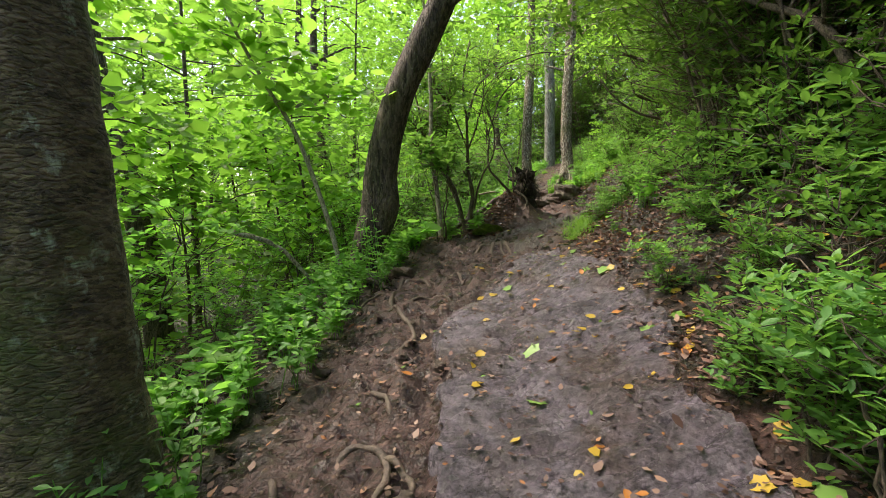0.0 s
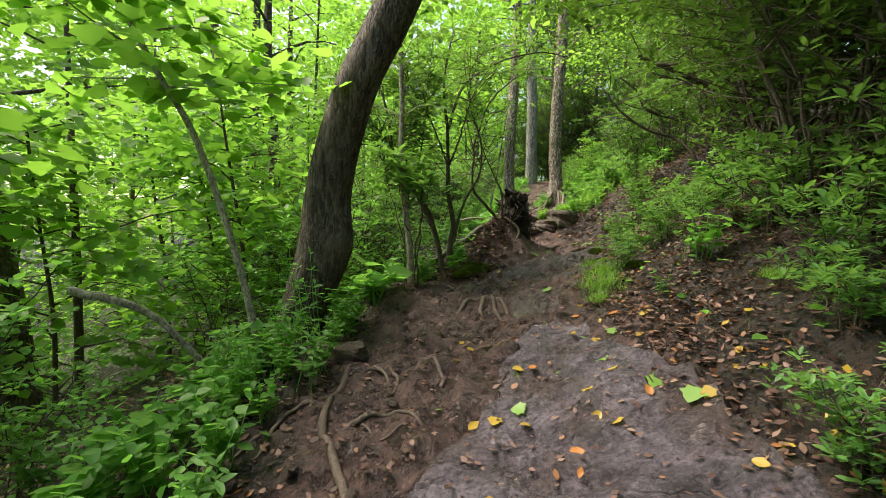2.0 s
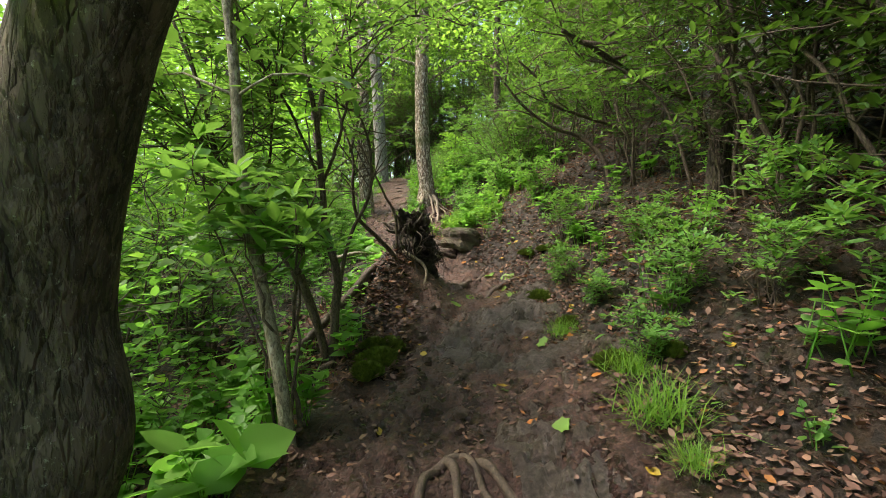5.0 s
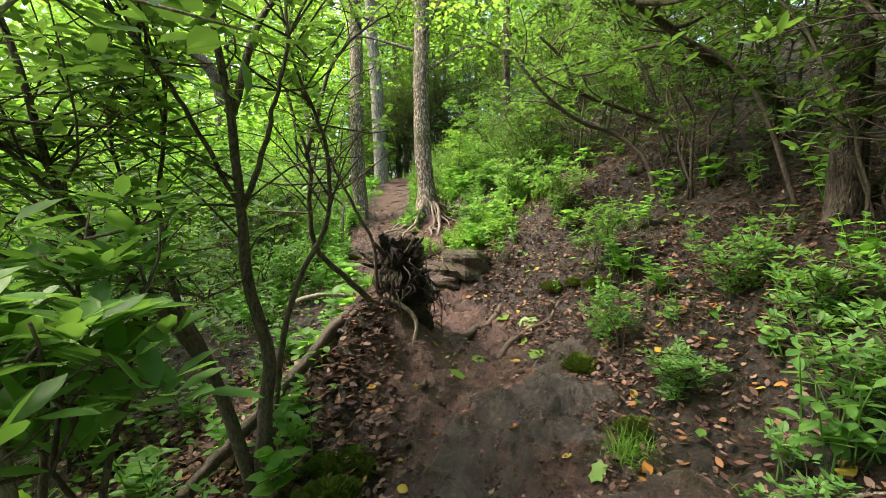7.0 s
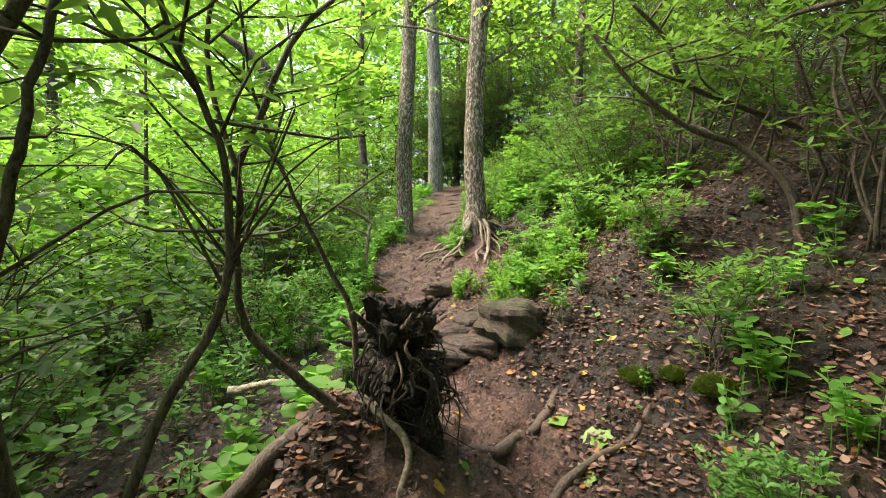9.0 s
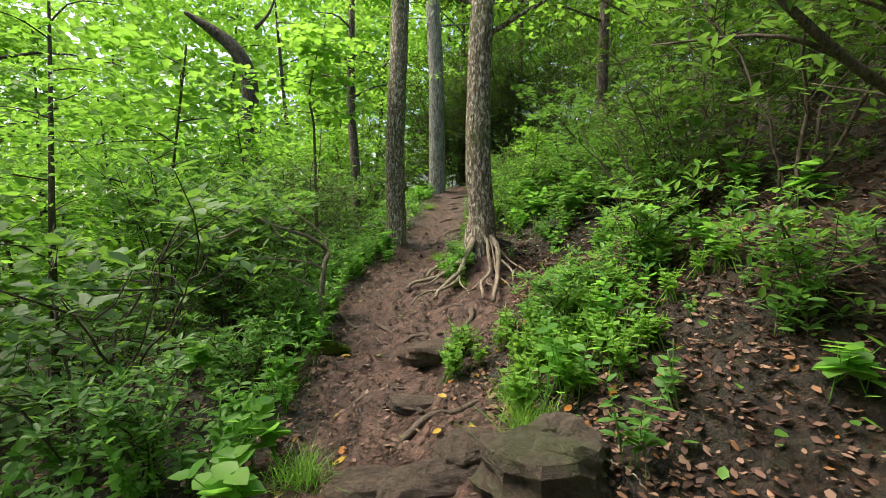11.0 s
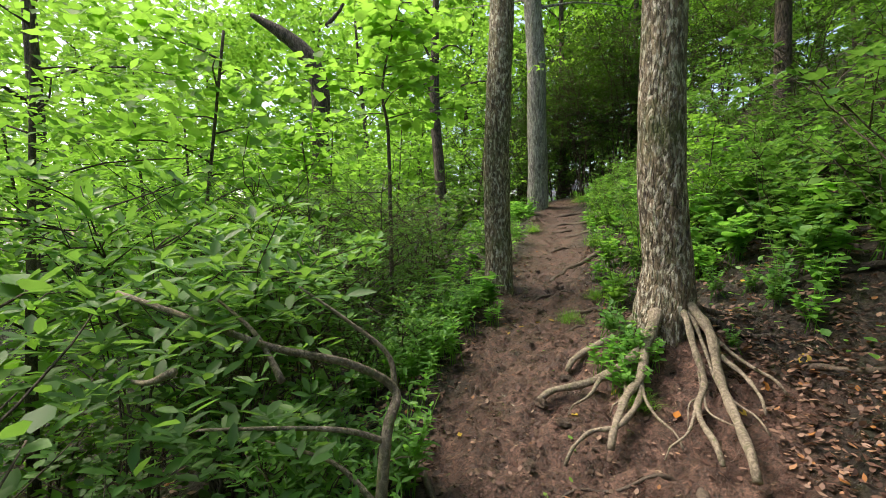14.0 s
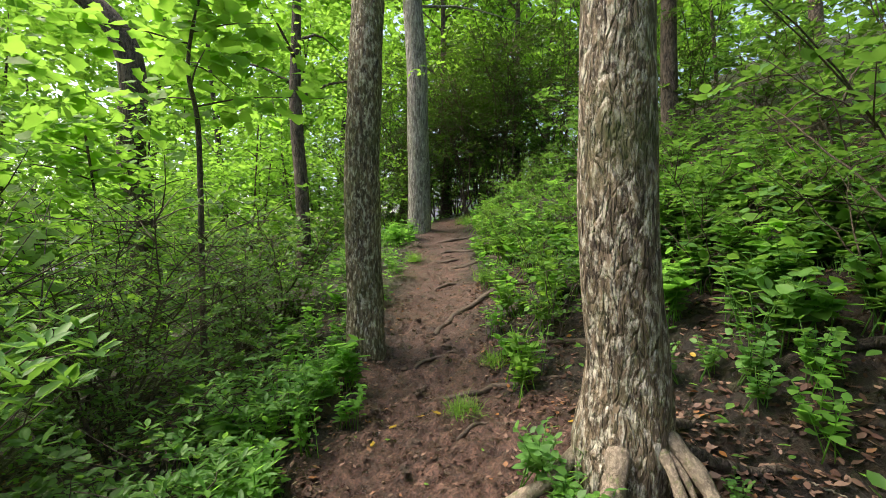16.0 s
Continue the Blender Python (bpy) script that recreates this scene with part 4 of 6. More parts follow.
# laurel clump below the trail, beside the stump
def laurel_clump():
    base = np.array((0.45, 8.12, ground_at(0.45, 8.12)))
    root = anchor("laurel_clump", tuple(base), "multi-stemmed laurel with dark crooked stems arching over the trail", "shrub")
    rng = np.random.default_rng(340)
    lines = [
        ([(0.44, 8.1, 1.1), (0.48, 8.1, 1.5), (0.53, 8.1, 1.9), (0.45, 8.1, 2.3), (0.44, 8.1, 2.7), (0.42, 8.1, 3.2), (0.36, 8.2, 3.9), (0.5, 8.4, 4.7)], 0.044),
        ([(0.42, 8.1, 1.15), (0.27, 8.1, 1.8), (0.13, 8.1, 2.15), (-0.12, 8.1, 2.45), (-0.32, 8.1, 2.85), (-0.46, 8.1, 3.5), (-0.7, 8.2, 4.2)], 0.036),
        ([(0.5, 8.28, 1.15), (0.6, 8.35, 1.85), (0.72, 8.4, 2.27), (0.9, 8.4, 2.62), (0.92, 8.4, 3.0), (0.86, 8.4, 3.27), (0.73, 8.4, 3.6), (0.6, 8.55, 4.4)], 0.021),
        ([(1.4, 8.98, 1.9), (1.11, 8.9, 2.22), (0.91, 8.9, 2.43), (0.87, 8.9, 2.74), (0.88, 8.9, 3.1), (0.75, 8.95, 3.7), (0.9, 9.1, 4.5)], 0.025),
        ([(1.42, 9.15, 2.05), (1.38, 9.1, 2.45), (1.27, 9.1, 2.7), (1.13, 9.1, 3.0), (0.97, 9.1, 3.36), (0.86, 9.1, 3.75), (0.8, 9.2, 4.4)], 0.017),
        ([(0.42, 8.1, 3.2), (0.65, 8.4, 3.9), (1.2, 8.8, 4.4), (1.9, 9.2, 4.75), (2.5, 9.4, 4.8)], 0.022),
        ([(0.87, 8.9, 3.1), (1.15, 9.2, 3.9), (1.7, 9.7, 4.5), (2.2, 10.2, 4.8)], 0.018),
        ([(0.44, 8.1, 2.7), (0.6, 8.0, 3.1), (0.72, 8.0, 3.6), (0.7, 8.1, 4.3)], 0.016),
        ([(0.13, 8.1, 2.15), (0.05, 8.3, 2.7), (0.1, 8.4, 3.3), (-0.05, 8.5, 4.0)], 0.016),
        ([(0.3, 8.1, 1.75), (-0.1, 7.95, 2.5), (-0.5, 7.8, 3.1), (-1.0, 7.7, 3.6)], 0.016),
        ([(0.44, 8.1, 2.7), (0.2, 7.9, 3.2), (-0.1, 7.7, 3.6), (-0.35, 7.5, 4.0)], 0.014),
        ([(-0.12, 8.1, 2.45), (-0.5, 8.3, 2.8), (-0.9, 8.4, 3.2), (-1.3, 8.5, 3.8)], 0.014),
        ([(0.4, 8.15, 1.3), (0.2, 8.4, 1.9), (-0.1, 8.6, 2.5), (-0.25, 8.6, 3.2), (-0.2, 8.7, 3.9)], 0.02),
    ]
    twigs, tips = Acc(), []
    for k, (path, r0) in enumerate(lines):
        q = spline([np.array(p_) - base for p_ in path], 30)
        q[3:] += np.cumsum(rng.normal(0, 0.004, (27, 3)), axis=0)
        part("stem", tube(Acc(), q, np.linspace(r0, max(0.005, r0 * 0.3), 30), 8, 0.06, rng), BARK_TWIG, root)
        leafy = path[-1][0] < 0
        for t in range(30 if leafy else 17):
            f = int(rng.uniform(13, 29.9))
            b = q[f]
            a, ln = rng.uniform(0, 6.3), rng.uniform(0.25, 0.75)
            e = b + np.array([math.cos(a) * ln, math.sin(a) * ln, ln * rng.uniform(0.1, 1.0)])
            bend = (b + e) / 2 + rng.normal(0, 0.10, 3)
            tube(twigs, spline([b, bend, e], 6), np.linspace(0.0065, 0.0025, 6), 4)
            if f > 17 or leafy:
                tips.append(e)
                for _ in range(4):
                    g = b + (e - b) * rng.uniform(0.35, 1.0) + rng.normal(0, 0.10, 3)
                    tips.append(g)
    tagged(part("twigwork", twigs, BARK_TWIG, root), kind="stuff")
    tips = np.array(tips)
    part("foliage", leaves("foliage", *whorl(rng, tips, 6, 0.095, 0.0), OVAL, LAUREL), LAUREL, root)


laurel_clump()
plant_out(shrub("slope_laurel", "multi-stemmed laurel with thin dark stems below the trail", 342, 6, 3.2, 1.3, 130, 6, 0.085, BARK_TWIG, LAUREL, 0.020, 0.3), [(-2.2, 10.4, 1.0, 200), (-0.9, 9.8, 0.8, 120)], 341)
front_az = [(1.32, 1.5, 0.75), (1.38, 1.95, 0.7), (1.3, 1.2, 0.8), (1.6, 1.65, 0.9), (1.95, 2.75, 0.7), (2.4, 1.9, 1.2), (1.62, 3.2, 0.6), (1.85, 1.2, 1.0), (2.05, 2.2, 0.9), (2.5, 2.9, 1.1), (2.15, 3.8, 0.7), (2.7, 3.5, 1.1), (2.45, 4.3, 0.9), (2.9, 4.3, 1.4), (1.75, 1.1, 1.0), (2.5, 2.2, 1.5), (2.9, 5.2, 1.1), (2.7, 5.9, 0.7), (2.1, 6.25, 0.5), (2.65, 7.3, 0.5), (2.85, 7.9, 0.5), (2.7, 6.5, 0.7), (3.2, 6.9, 0.7), (3.2, 6.1, 0.9), (3.4, 7.5, 0.7), (3.0, 8.2, 0.4),
            (3.6, 9.0, 0.8), (4.2, 10.3, 0.9), (4.2, 11.5, 1.0), (3.55, 11.5, 0.6), (5.0, 12.3, 1.1), (3.9, 11.7, 0.7), (0.9, 11.3, 0.8), (1.25, 12.4, 0.8), (0.9, 13.2, 0.6), (1.45, 12.95, 0.75), (1.55, 13.4, 0.7), (1.6, 13.9, 0.7), (1.9, 15.2, 0.8), (2.2, 16.2, 0.9), (6.4, 15.2, 1.1), (6.8, 14.4, 1.2), (6.4, 16.4, 1.2)]
for i, pr in enumerate(azaleas):
    plant_out(pr, front_az[i::3], 350 + i)
gap = np.random.default_rng(9)
b1 = scatter(gap, 24, (-8, 3), (1, 22), lambda u, x, y: -5.5 < u < -float(left_width(y)) - 1.3, 1.0) + [(*q, 0.6) for q in scatter(gap, 14, (-2, 3.4), (11, 20), lambda u, x, y: -2.6 < u < -float(left_width(y)) - 0.6, 0.7)]
b2 = scatter(gap, 16, (4, 11), (10, 26), lambda u, x, y: float(right_width(y)) + 1.2 < u < 6 and not (y < 13 and u < 2.5), 1.2)
b3 = [(*q, 0.55) for q in scatter(gap, 34, (4.4, 10), (12.4, 25), lambda u, x, y: float(right_width(y)) + 0.35 < u < 4.2 and not (4.2 < x < 5.6 and 13 < y < 15), 0.55)]
dark_bush = [shrub("shaded_bush", "dense dark green bush below the trail", 324 + i, 6, h, sp, 40, 6, 0.095, BARK_TWIG, LAUREL, 0.014, 0.15, BROAD) for i, (h, sp) in enumerate([(1.4, 1.0), (1.1, 0.9)])]
lower = [q for q in b1 if q[1] < 9.5]
upper = [q for q in b1 if q[1] >= 13.2 or (q[1] >= 9.5 and len(q) == 2)]
for i, pr in enumerate(dark_bush):
    plant_out(pr, upper[i::2], 364 + i)
slope_bush = [shrub("slope_bush", "light green woodland bush on the slope below the trail", 326 + i, 6, h, sp, 44, 6, 0.085, BARK_TWIG, HERB, 0.012, 0.15, BROAD) for i, (h, sp) in enumerate([(1.5, 1.0), (1.2, 0.9)])]
for i, pr in enumerate(slope_bush):
    plant_out(pr, (lower + [(-3.4, 3.6), (-4.6, 6.0), (-5.2, 8.2), (-2.9, 9.6), (-4.2, 11.6), (-1.6, 7.5, 0.75), (-0.85, 7.5, 0.55), (-2.2, 6.8, 0.8), (-1.7, 9.1, 0.8), (-2.3, 4.4, 0.6)])[i::2], 366 + i)
plant_out(shrub("rhododendron", "rhododendron bush with long bright green leaf whorls", 370, 8, 1.85, 0.75, 56, 8, 0.115, BARK_TWIG, YOUNG, 0.014, 0.68), [(0.75, 13.95, 1.0), (1.1, 14.7, 0.8), (0.1, 14.2, 1.05)], 371)
plant_out(shrub("fine_leaved_shrub", "dark fine-leaved evergreen shrub beside the upper trail", 372, 8, 2.3, 1.1, 190, 6, 0.06, BARK_TWIG, LAUREL, 0.014, 0.15), [(1.2, 16.8, 1.0), (0.2, 16.2, 1.05), (0.5, 18.0, 1.0), (1.9, 18.6, 0.7)], 373)
bs = b2 + b3 + [(5.4, 26.6, 1.1), (6.5, 26.4, 1.2), (4.2, 25.6, 1.2), (7.5, 27.4, 1.3), (6.0, 28.6, 1.4), (8.4, 26, 1.3), (4.6, 28.0, 1.4), (3.2, 25.0, 1.2), (3.0, 27.4, 1.3)]
for i, pr in enumerate(bushes):
    plant_out(pr, bs[i::3], 360 + i)


# ---- herbs, ferny ground cover, grass ----
def herb(name, label, seed, stems, height, pairs, leaf, shape, material):
    rng = np.random.default_rng(seed)
    root = anchor(name, (0, 0, 0), label, "plant")
    sa, pos, yaw, size = Acc(), [], [], []
    for s in range(stems):
        a, h = rng.uniform(0, 6.3), height * rng.uniform(0.6, 1.1)
        tip = np.array([math.cos(a) * h * 0.35, math.sin(a) * h * 0.35, h])
        b = np.array([rng.normal(0, 0.05), rng.normal(0, 0.05), -0.03])
        q = spline([b, b * 0.4 + tip * 0.5 + (0, 0, 0.06 * h), tip], 6)
        tube(sa, q, np.linspace(0.004, 0.002, 6), 4)
        for k in range(pairs):
            f = 0.3 + 0.7 * (k + 1) / pairs
            c = q[min(5, int(f * 5))]
            w = rng.uniform(0, 3.1)
            for e in (0, math.pi):
                pos.append(c), yaw.append(w + e + rng.normal(0, 0.2)), size.append(leaf * (1.15 - 0.5 * f) * rng.uniform(0.8, 1.2))
    tagged(part("stalk_tuft", sa, material, root), kind="stuff")
    n = len(pos)
    part("leaves", leaves("leaves", np.array(pos), np.array(yaw), rng.normal(0.2, 0.25, n), rng.normal(0, 0.25, n), np.array(size), shape, material), material, root)
    return root


def grass_tuft(seed, blades=260, length=0.27):
    rng = np.random.default_rng(seed)
    n = blades
    pos = np.stack([rng.normal(0, 0.08, n), rng.normal(0, 0.08, n), np.full(n, -0.01)], 1)
    me = leaves("grass_tuft", pos, rng.uniform(0, 6.3, n), rng.uniform(0.2, 1.2, n), rng.normal(0, 0.2, n), length * rng.uniform(0.5, 1.1, n), BLADE, GRASS)
    return tagged(part("grass_tuft", me, GRASS), "tuft of fine arching green grass", "grass")


herbs = [herb("woodland_herb", "small leafy green herb with paired leaves", 400, 7, 0.34, 4, 0.10, BROAD, HERB),
         herb("woodland_herb", "small leafy green herb with paired leaves", 401, 5, 0.45, 5, 0.11, OVAL, YOUNG),
         herb("heart_leaved_plant", "low plant with broad heart-shaped green leaves", 402, 6, 0.26, 2, 0.16, HEART, HERB)]
hr = np.random.default_rng(10)
edge_l = scatter(hr, 150, (-4, 5), (0.6, 24), lambda u, x, y: -float(left_width(y)) - 1.5 < u < -float(left_width(y)) - 0.05, 0.24)
edge_r = scatter(hr, 110, (1, 10), (10.2, 25), lambda u, x, y: float(right_width(y)) - 0.05 < u < float(right_width(y)) + 2.4 and not (12.1 < y < 15.4 and x < 4.9), 0.28)
edge_r2 = scatter(hr, 30, (1, 6), (1.2, 10.2), lambda u, x, y: float(right_width(y)) + 0.4 < u < float(right_width(y)) + 2.6, 0.4)
hs = edge_l + edge_r + edge_r2
for i, pr in enumerate(herbs):
    plant_out(pr, hs[i::3], 410 + i)
tufts = [(1.78, 5.85, 1.1), (1.95, 6.25, 0.8), (1.62, 5.55, 0.6), (2.4, 4.6, 0.5), (2.2, 7.2, 0.7), (2.95, 10.7, 1.0), (3.05, 11.1, 0.9), (2.9, 10.35, 0.6), (3.7, 15.9, 0.7), (1.75, 10.9, 0.8), (4.3, 16.6, 0.8), (5.2, 18.8, 1.0), (5.8, 20.0, 1.1), (6.4, 21.2, 1.2), (7.0, 22.2, 1.2), (6.8, 23.6, 1.2), (6.0, 24.6, 1.2), (4.6, 20.6, 0.9), (7.6, 23.4, 1.3), (5.7, 25.6, 1.2), (3.45, 13.9, 0.6), (1.6, 12.0, 0.7)]
plant_out(grass_tuft(420), tufts, 421)


def ground_cover(name, label, seed, n, xr, yr, keep, leaf, shape, material, lift, tilt, category, height=None):
    rng = np.random.default_rng(seed)
    x, y = rng.uniform(*xr, n), rng.uniform(*yr, n)
    u = x - trail_x(y)
    k = keep(u, x, y, rng.uniform(0, 1, n))
    x, y = x[k], y[k]
    m = len(x)
    z = (top(x, y) if height is None else np.array([height(a, b) for a, b in zip(x, y)])) + rng.uniform(0.2, 1, m) * lift + 0.006
    ob = part(name, leaves(name, np.stack([x, y, z], 1), rng.uniform(0, 6.3, m), rng.normal(0.05, tilt, m), rng.normal(0, tilt, m), leaf * rng.uniform(0.55, 1.25, m), shape, material), material)
    return tagged(ob, label, category, kind="stuff")


def patchy(x, y, f=1.0, s=0.0):
    return 0.5 + 0.25 * np.sin(1.7 * f * x + s + 1.3 * np.sin(0.9 * f * y)) + 0.25 * np.sin(2.3 * f * y + 2 * s + 1.1 * np.sin(1.4 * f * x))


ground_cover("ground_cover", "low green seedlings and creepers carpeting the forest floor", 430, 42000, (-9, 12), (-1, 27), lambda u, x, y, r: (((u < -left_width(y) - 0.1) & (r < 0.85)) | ((u > right_width(y) + 0.15) & (r < np.where(y > 10.5, 0.9, 0.48) * patchy(x, y, 1.2)))), 0.075, BROAD, HERB, 0.16, 0.3, "ground cover")
ground_cover("leaf_litter", "brown and russet fallen leaves strewn over the bank", 431, 110000, (-4, 9), (-0.8, 19), lambda u, x, y, r: ((u > right_width(y) * 0.75) & (r < np.clip(1.2 - 0.12 * u, 0.15, 1) * (0.35 + patchy(x, y, 1.0, 1.0)))) | ((u < -left_width(y) + 0.1) & (r < 0.5)) | ((np.abs(u) < 1.2) & (r < 0.035)), 0.055, DRY4, LITTER, 0.010, 0.22, "leaf litter")

ground_cover("bank_litter", "thick brown and russet dead leaves covering the bank", 432, 46000, (1.0, 7.0), (0.6, 14.8), lambda u, x, y, r: (u > right_width(y) * 0.8) & (u < right_width(y) + 3.6) & (r < 0.45 + 0.75 * patchy(x, y, 1.0, 1.0)), 0.05, DRY4, LITTER, 0.018, 0.34, "leaf litter")

ground_cover("mound_litter", "dead brown leaves heaped beside the stump", 433, 9000, (-0.8, 1.75), (7.4, 10.0), lambda u, x, y, r: (u < -0.55) & (r < 0.9), 0.062, DRY4, LITTER, 0.018, 0.28, "leaf litter")


# ---- rock ----
def lump(seed, rx, ry, rz, n=22, m=14, rough=0.16, facet=0.0, boxy=0.0):
    """A weathered stone: a closed uneven shell about the origin."""
    rng = np.random.default_rng(seed)
    ph = rng.uniform(0, 6.3, 9)
    verts, faces = [], []
    for i in range(m + 1):
        th = math.pi * i / m
        for j in range(n):
            a = 2 * math.pi * j / n
            d = np.array([math.sin(th) * math.cos(a), math.sin(th) * math.sin(a), math.cos(th)])
            k = 1 + rough * (math.sin(3.1 * d[0] + 2.2 * d[1] + ph[0]) + 0.7 * math.sin(4.3 * d[1] - 3.4 * d[2] + ph[1]) + 0.5 * math.sin(7.1 * d[2] + 5.2 * d[0] + ph[2]) + 0.35 * math.sin(11 * d[0] - 9 * d[1] + ph[3]))
            k += facet * rng.uniform(-1, 1)
            k *= 1 + boxy * (1 / max(abs(d[0]), abs(d[1]), abs(d[2])) - 1)
            verts.append(d * k * (rx, ry, rz))
    for i in range(m):
        for j in range(n):
            j2 = (j + 1) % n
            faces.append((i * n + j, (i + 1) * n + j, (i + 1) * n + j2, i * n + j2))
    return Acc().add(np.array(verts), faces)


def stone(name, label, seed, x, y, size, turn, material, sink=0.35, rough=0.10, category="rock", smooth=False, facet=0.03, boxy=0.4):
    ob = part(name, lump(seed, *size, n=12 if max(size) < 0.08 else 22, m=7 if max(size) < 0.08 else 14, rough=rough, facet=facet, boxy=boxy), material, None, label, smooth)
    ob.matrix_basis = pose(x, y, ground_at(x, y) + size[2] * (1 - 2 * sink), 0, 0, turn)
    return tagged(ob, category=category)


SLAB_TOP = []


def rock_slab():
    """The flat shelf of wet rock that forms the lower trail, its left lip worn and stepped."""
    ys = np.arange(-1.2, 5.32, 0.032)
    left, right = slab_edges(ys)
    cols = np.concatenate([[0.0, 0.004, 0.012], np.linspace(0.03, 0.98, 44), [1.0]])
    verts, k = [], len(cols)
    for y, a, b in zip(ys, left, right):
        x = a + (b - a) * cols
        yy = np.full(k, y)
        layers = 0.016 * np.floor(3 * (np.sin(2.3 * x + 1.1 * y) + np.sin(1.9 * y - 1.6 * x + 2 + 0.6 * np.sin(5 * x)))) / 3
        fine = 0.008 * np.sin(9 * x + 3 * np.sin(5.1 * y)) * np.sin(17 * y + 4 * x) + 0.005 * np.sin(21 * x + 2 * np.sin(13 * y)) * np.sin(33 * y) + np.random.default_rng(int(1000 * (y + 2))).uniform(-0.004, 0.004, k)
        z = land(x, yy) - lumps(x, yy) * 0.8 + 0.058 + layers + fine
        z += 0.055 * np.array([noise.turbulence(Vector((a_ * 4, y * 8, 3)), 5, False) - 0.75 + 0.35 * noise.turbulence(Vector((a_ * 9 + y * 5, y * 24, 7)), 3, True) for a_ in x])
        z[0] = land(x[0], y) - 0.12
        z[1] -= 0.035
        z[-1] -= 0.12
        verts.append(np.stack([x, yy, z], 1))
    n = len(ys)
    SLAB_TOP[:] = [ys, left, right, cols, np.array([q[:, 2] for q in verts])]
    faces = [(i * k + j, i * k + j + 1, (i + 1) * k + j + 1, (i + 1) * k + j) for i in range(n - 1) for j in range(k - 1)]
    v = np.concatenate(verts)
    low = v.copy()
    low[:, 2] -= 0.35
    rim = [i * k for i in range(n)] + [(n - 1) * k + j for j in range(1, k)] + [i * k + k - 1 for i in range(n - 2, -1, -1)] + [j for j in range(k - 2, 0, -1)]
    acc = Acc().add(np.concatenate([v, low]), faces + [(a, b, b + n * k, a + n * k) for a, b in zip(rim, rim[1:] + rim[:1])])
    tagged(part("rock_slab", acc, SLAB, None, "broad wet grey rock slab bedded in the trail"), category="rock")


rock_slab()


def rock_patch(seed, x0, y0, rx, ry, turn, height):
    """A low outcrop of bedrock showing through the soil: layered, uneven, its rim buried."""
    rng = np.random.default_rng(seed)
    n, m = 72, 34
    ph = rng.uniform(0, 6.3, 6)
    c, s_ = math.cos(radians(turn)), math.sin(radians(turn))
    verts = []
    for i in range(m + 1):
        r = i / m
        for j in range(n):
            a = 2 * math.pi * j / n
            k = r * (1 + 0.14 * math.sin(2 * a + ph[0]) + 0.10 * math.sin(3 * a + ph[1]) + 0.06 * math.sin(7 * a + ph[2]) + 0.03 * math.sin(15 * a + ph[3]))
            px, py = rx * k * math.cos(a), ry * k * math.sin(a)
            x, y = x0 + c * px - s_ * py, y0 + s_ * px + c * py
            step = 0.02 * math.floor(2.2 * (math.sin(6 * px + 2.5 * py + ph[4]) + math.sin(4.2 * py - 5 * px + ph[5] + 0.8 * math.sin(9 * px)))) / 2
            z = ground_at(x, y) + height * (1 - r ** 5) + step * (1 - r ** 6) + 0.075 * (1 - r ** 3) * (noise.turbulence(Vector((x * 3 + y * 3, (y - x) * 9, seed)), 4, True) - 0.8) - 0.09 * r ** 8
            verts.append((x, y, z))
    faces = [(i * n + j, i * n + (j + 1) % n, (i + 1) * n + (j + 1) % n, (i + 1) * n + j) for i in range(1, m) for j in range(n)]
    faces += [(0, n + j, n + (j + 1) % n) for j in range(n)]
    tagged(part("trail_rock", Acc().add(np.array(verts), faces), TRAIL_ROCK, None, "low wet grey outcrop of rock showing through the trail"), category="rock")


for i, (x, y, rx, ry, turn, h) in enumerate([(1.72, 7.3, 0.42, 0.75, 20, 0.05), (1.95, 6.55, 0.3, 0.5, -15, 0.05), (1.3, 6.0, 0.4, 0.65, 10, 0.035), (2.15, 7.75, 0.38, 0.55, 35, 0.07), (2.62, 8.25, 0.30, 0.24, 12, 0.11), (1.55, 8.1, 0.33, 0.45, 50, 0.04)]):
    rock_patch(500 + i, x, y, rx, ry, turn, h)
stone("boulder", "squared brown boulder capped with moss beside the step", 510, 2.86, 10.35, (0.29, 0.22, 0.17), 15, BOULDER, 0.32, 0.14, boxy=0.5, facet=0.05)
for i, (x, y, sz, turn) in enumerate([(2.45, 10.3, (0.24, 0.16, 0.09), 5), (2.15, 10.25, (0.22, 0.13, 0.08), -20), (2.35, 10.62, (0.26, 0.13, 0.08), 12), (2.05, 10.75, (0.2, 0.12, 0.07), -8), (2.6, 10.75, (0.2, 0.13, 0.08), 30), (2.75, 12.1, (0.28, 0.14, 0.09), 8), (2.45, 11.5, (0.18, 0.1, 0.05), -15)]):
    stone("step_stone", "brown layered stone forming a rough step", 520 + i, x, y, sz, turn, PEBBLE, 0.3)
stone("edge_stone", "tan rounded stone at the trail's broken edge", 530, -0.5, 5.2, (0.15, 0.13, 0.09), 20, PEBBLE, 0.3)
stone("edge_stone", "tan rounded stone at the trail's broken edge", 531, 2.72, 16.35, (0.14, 0.10, 0.11), 20, PEBBLE, 0.3)

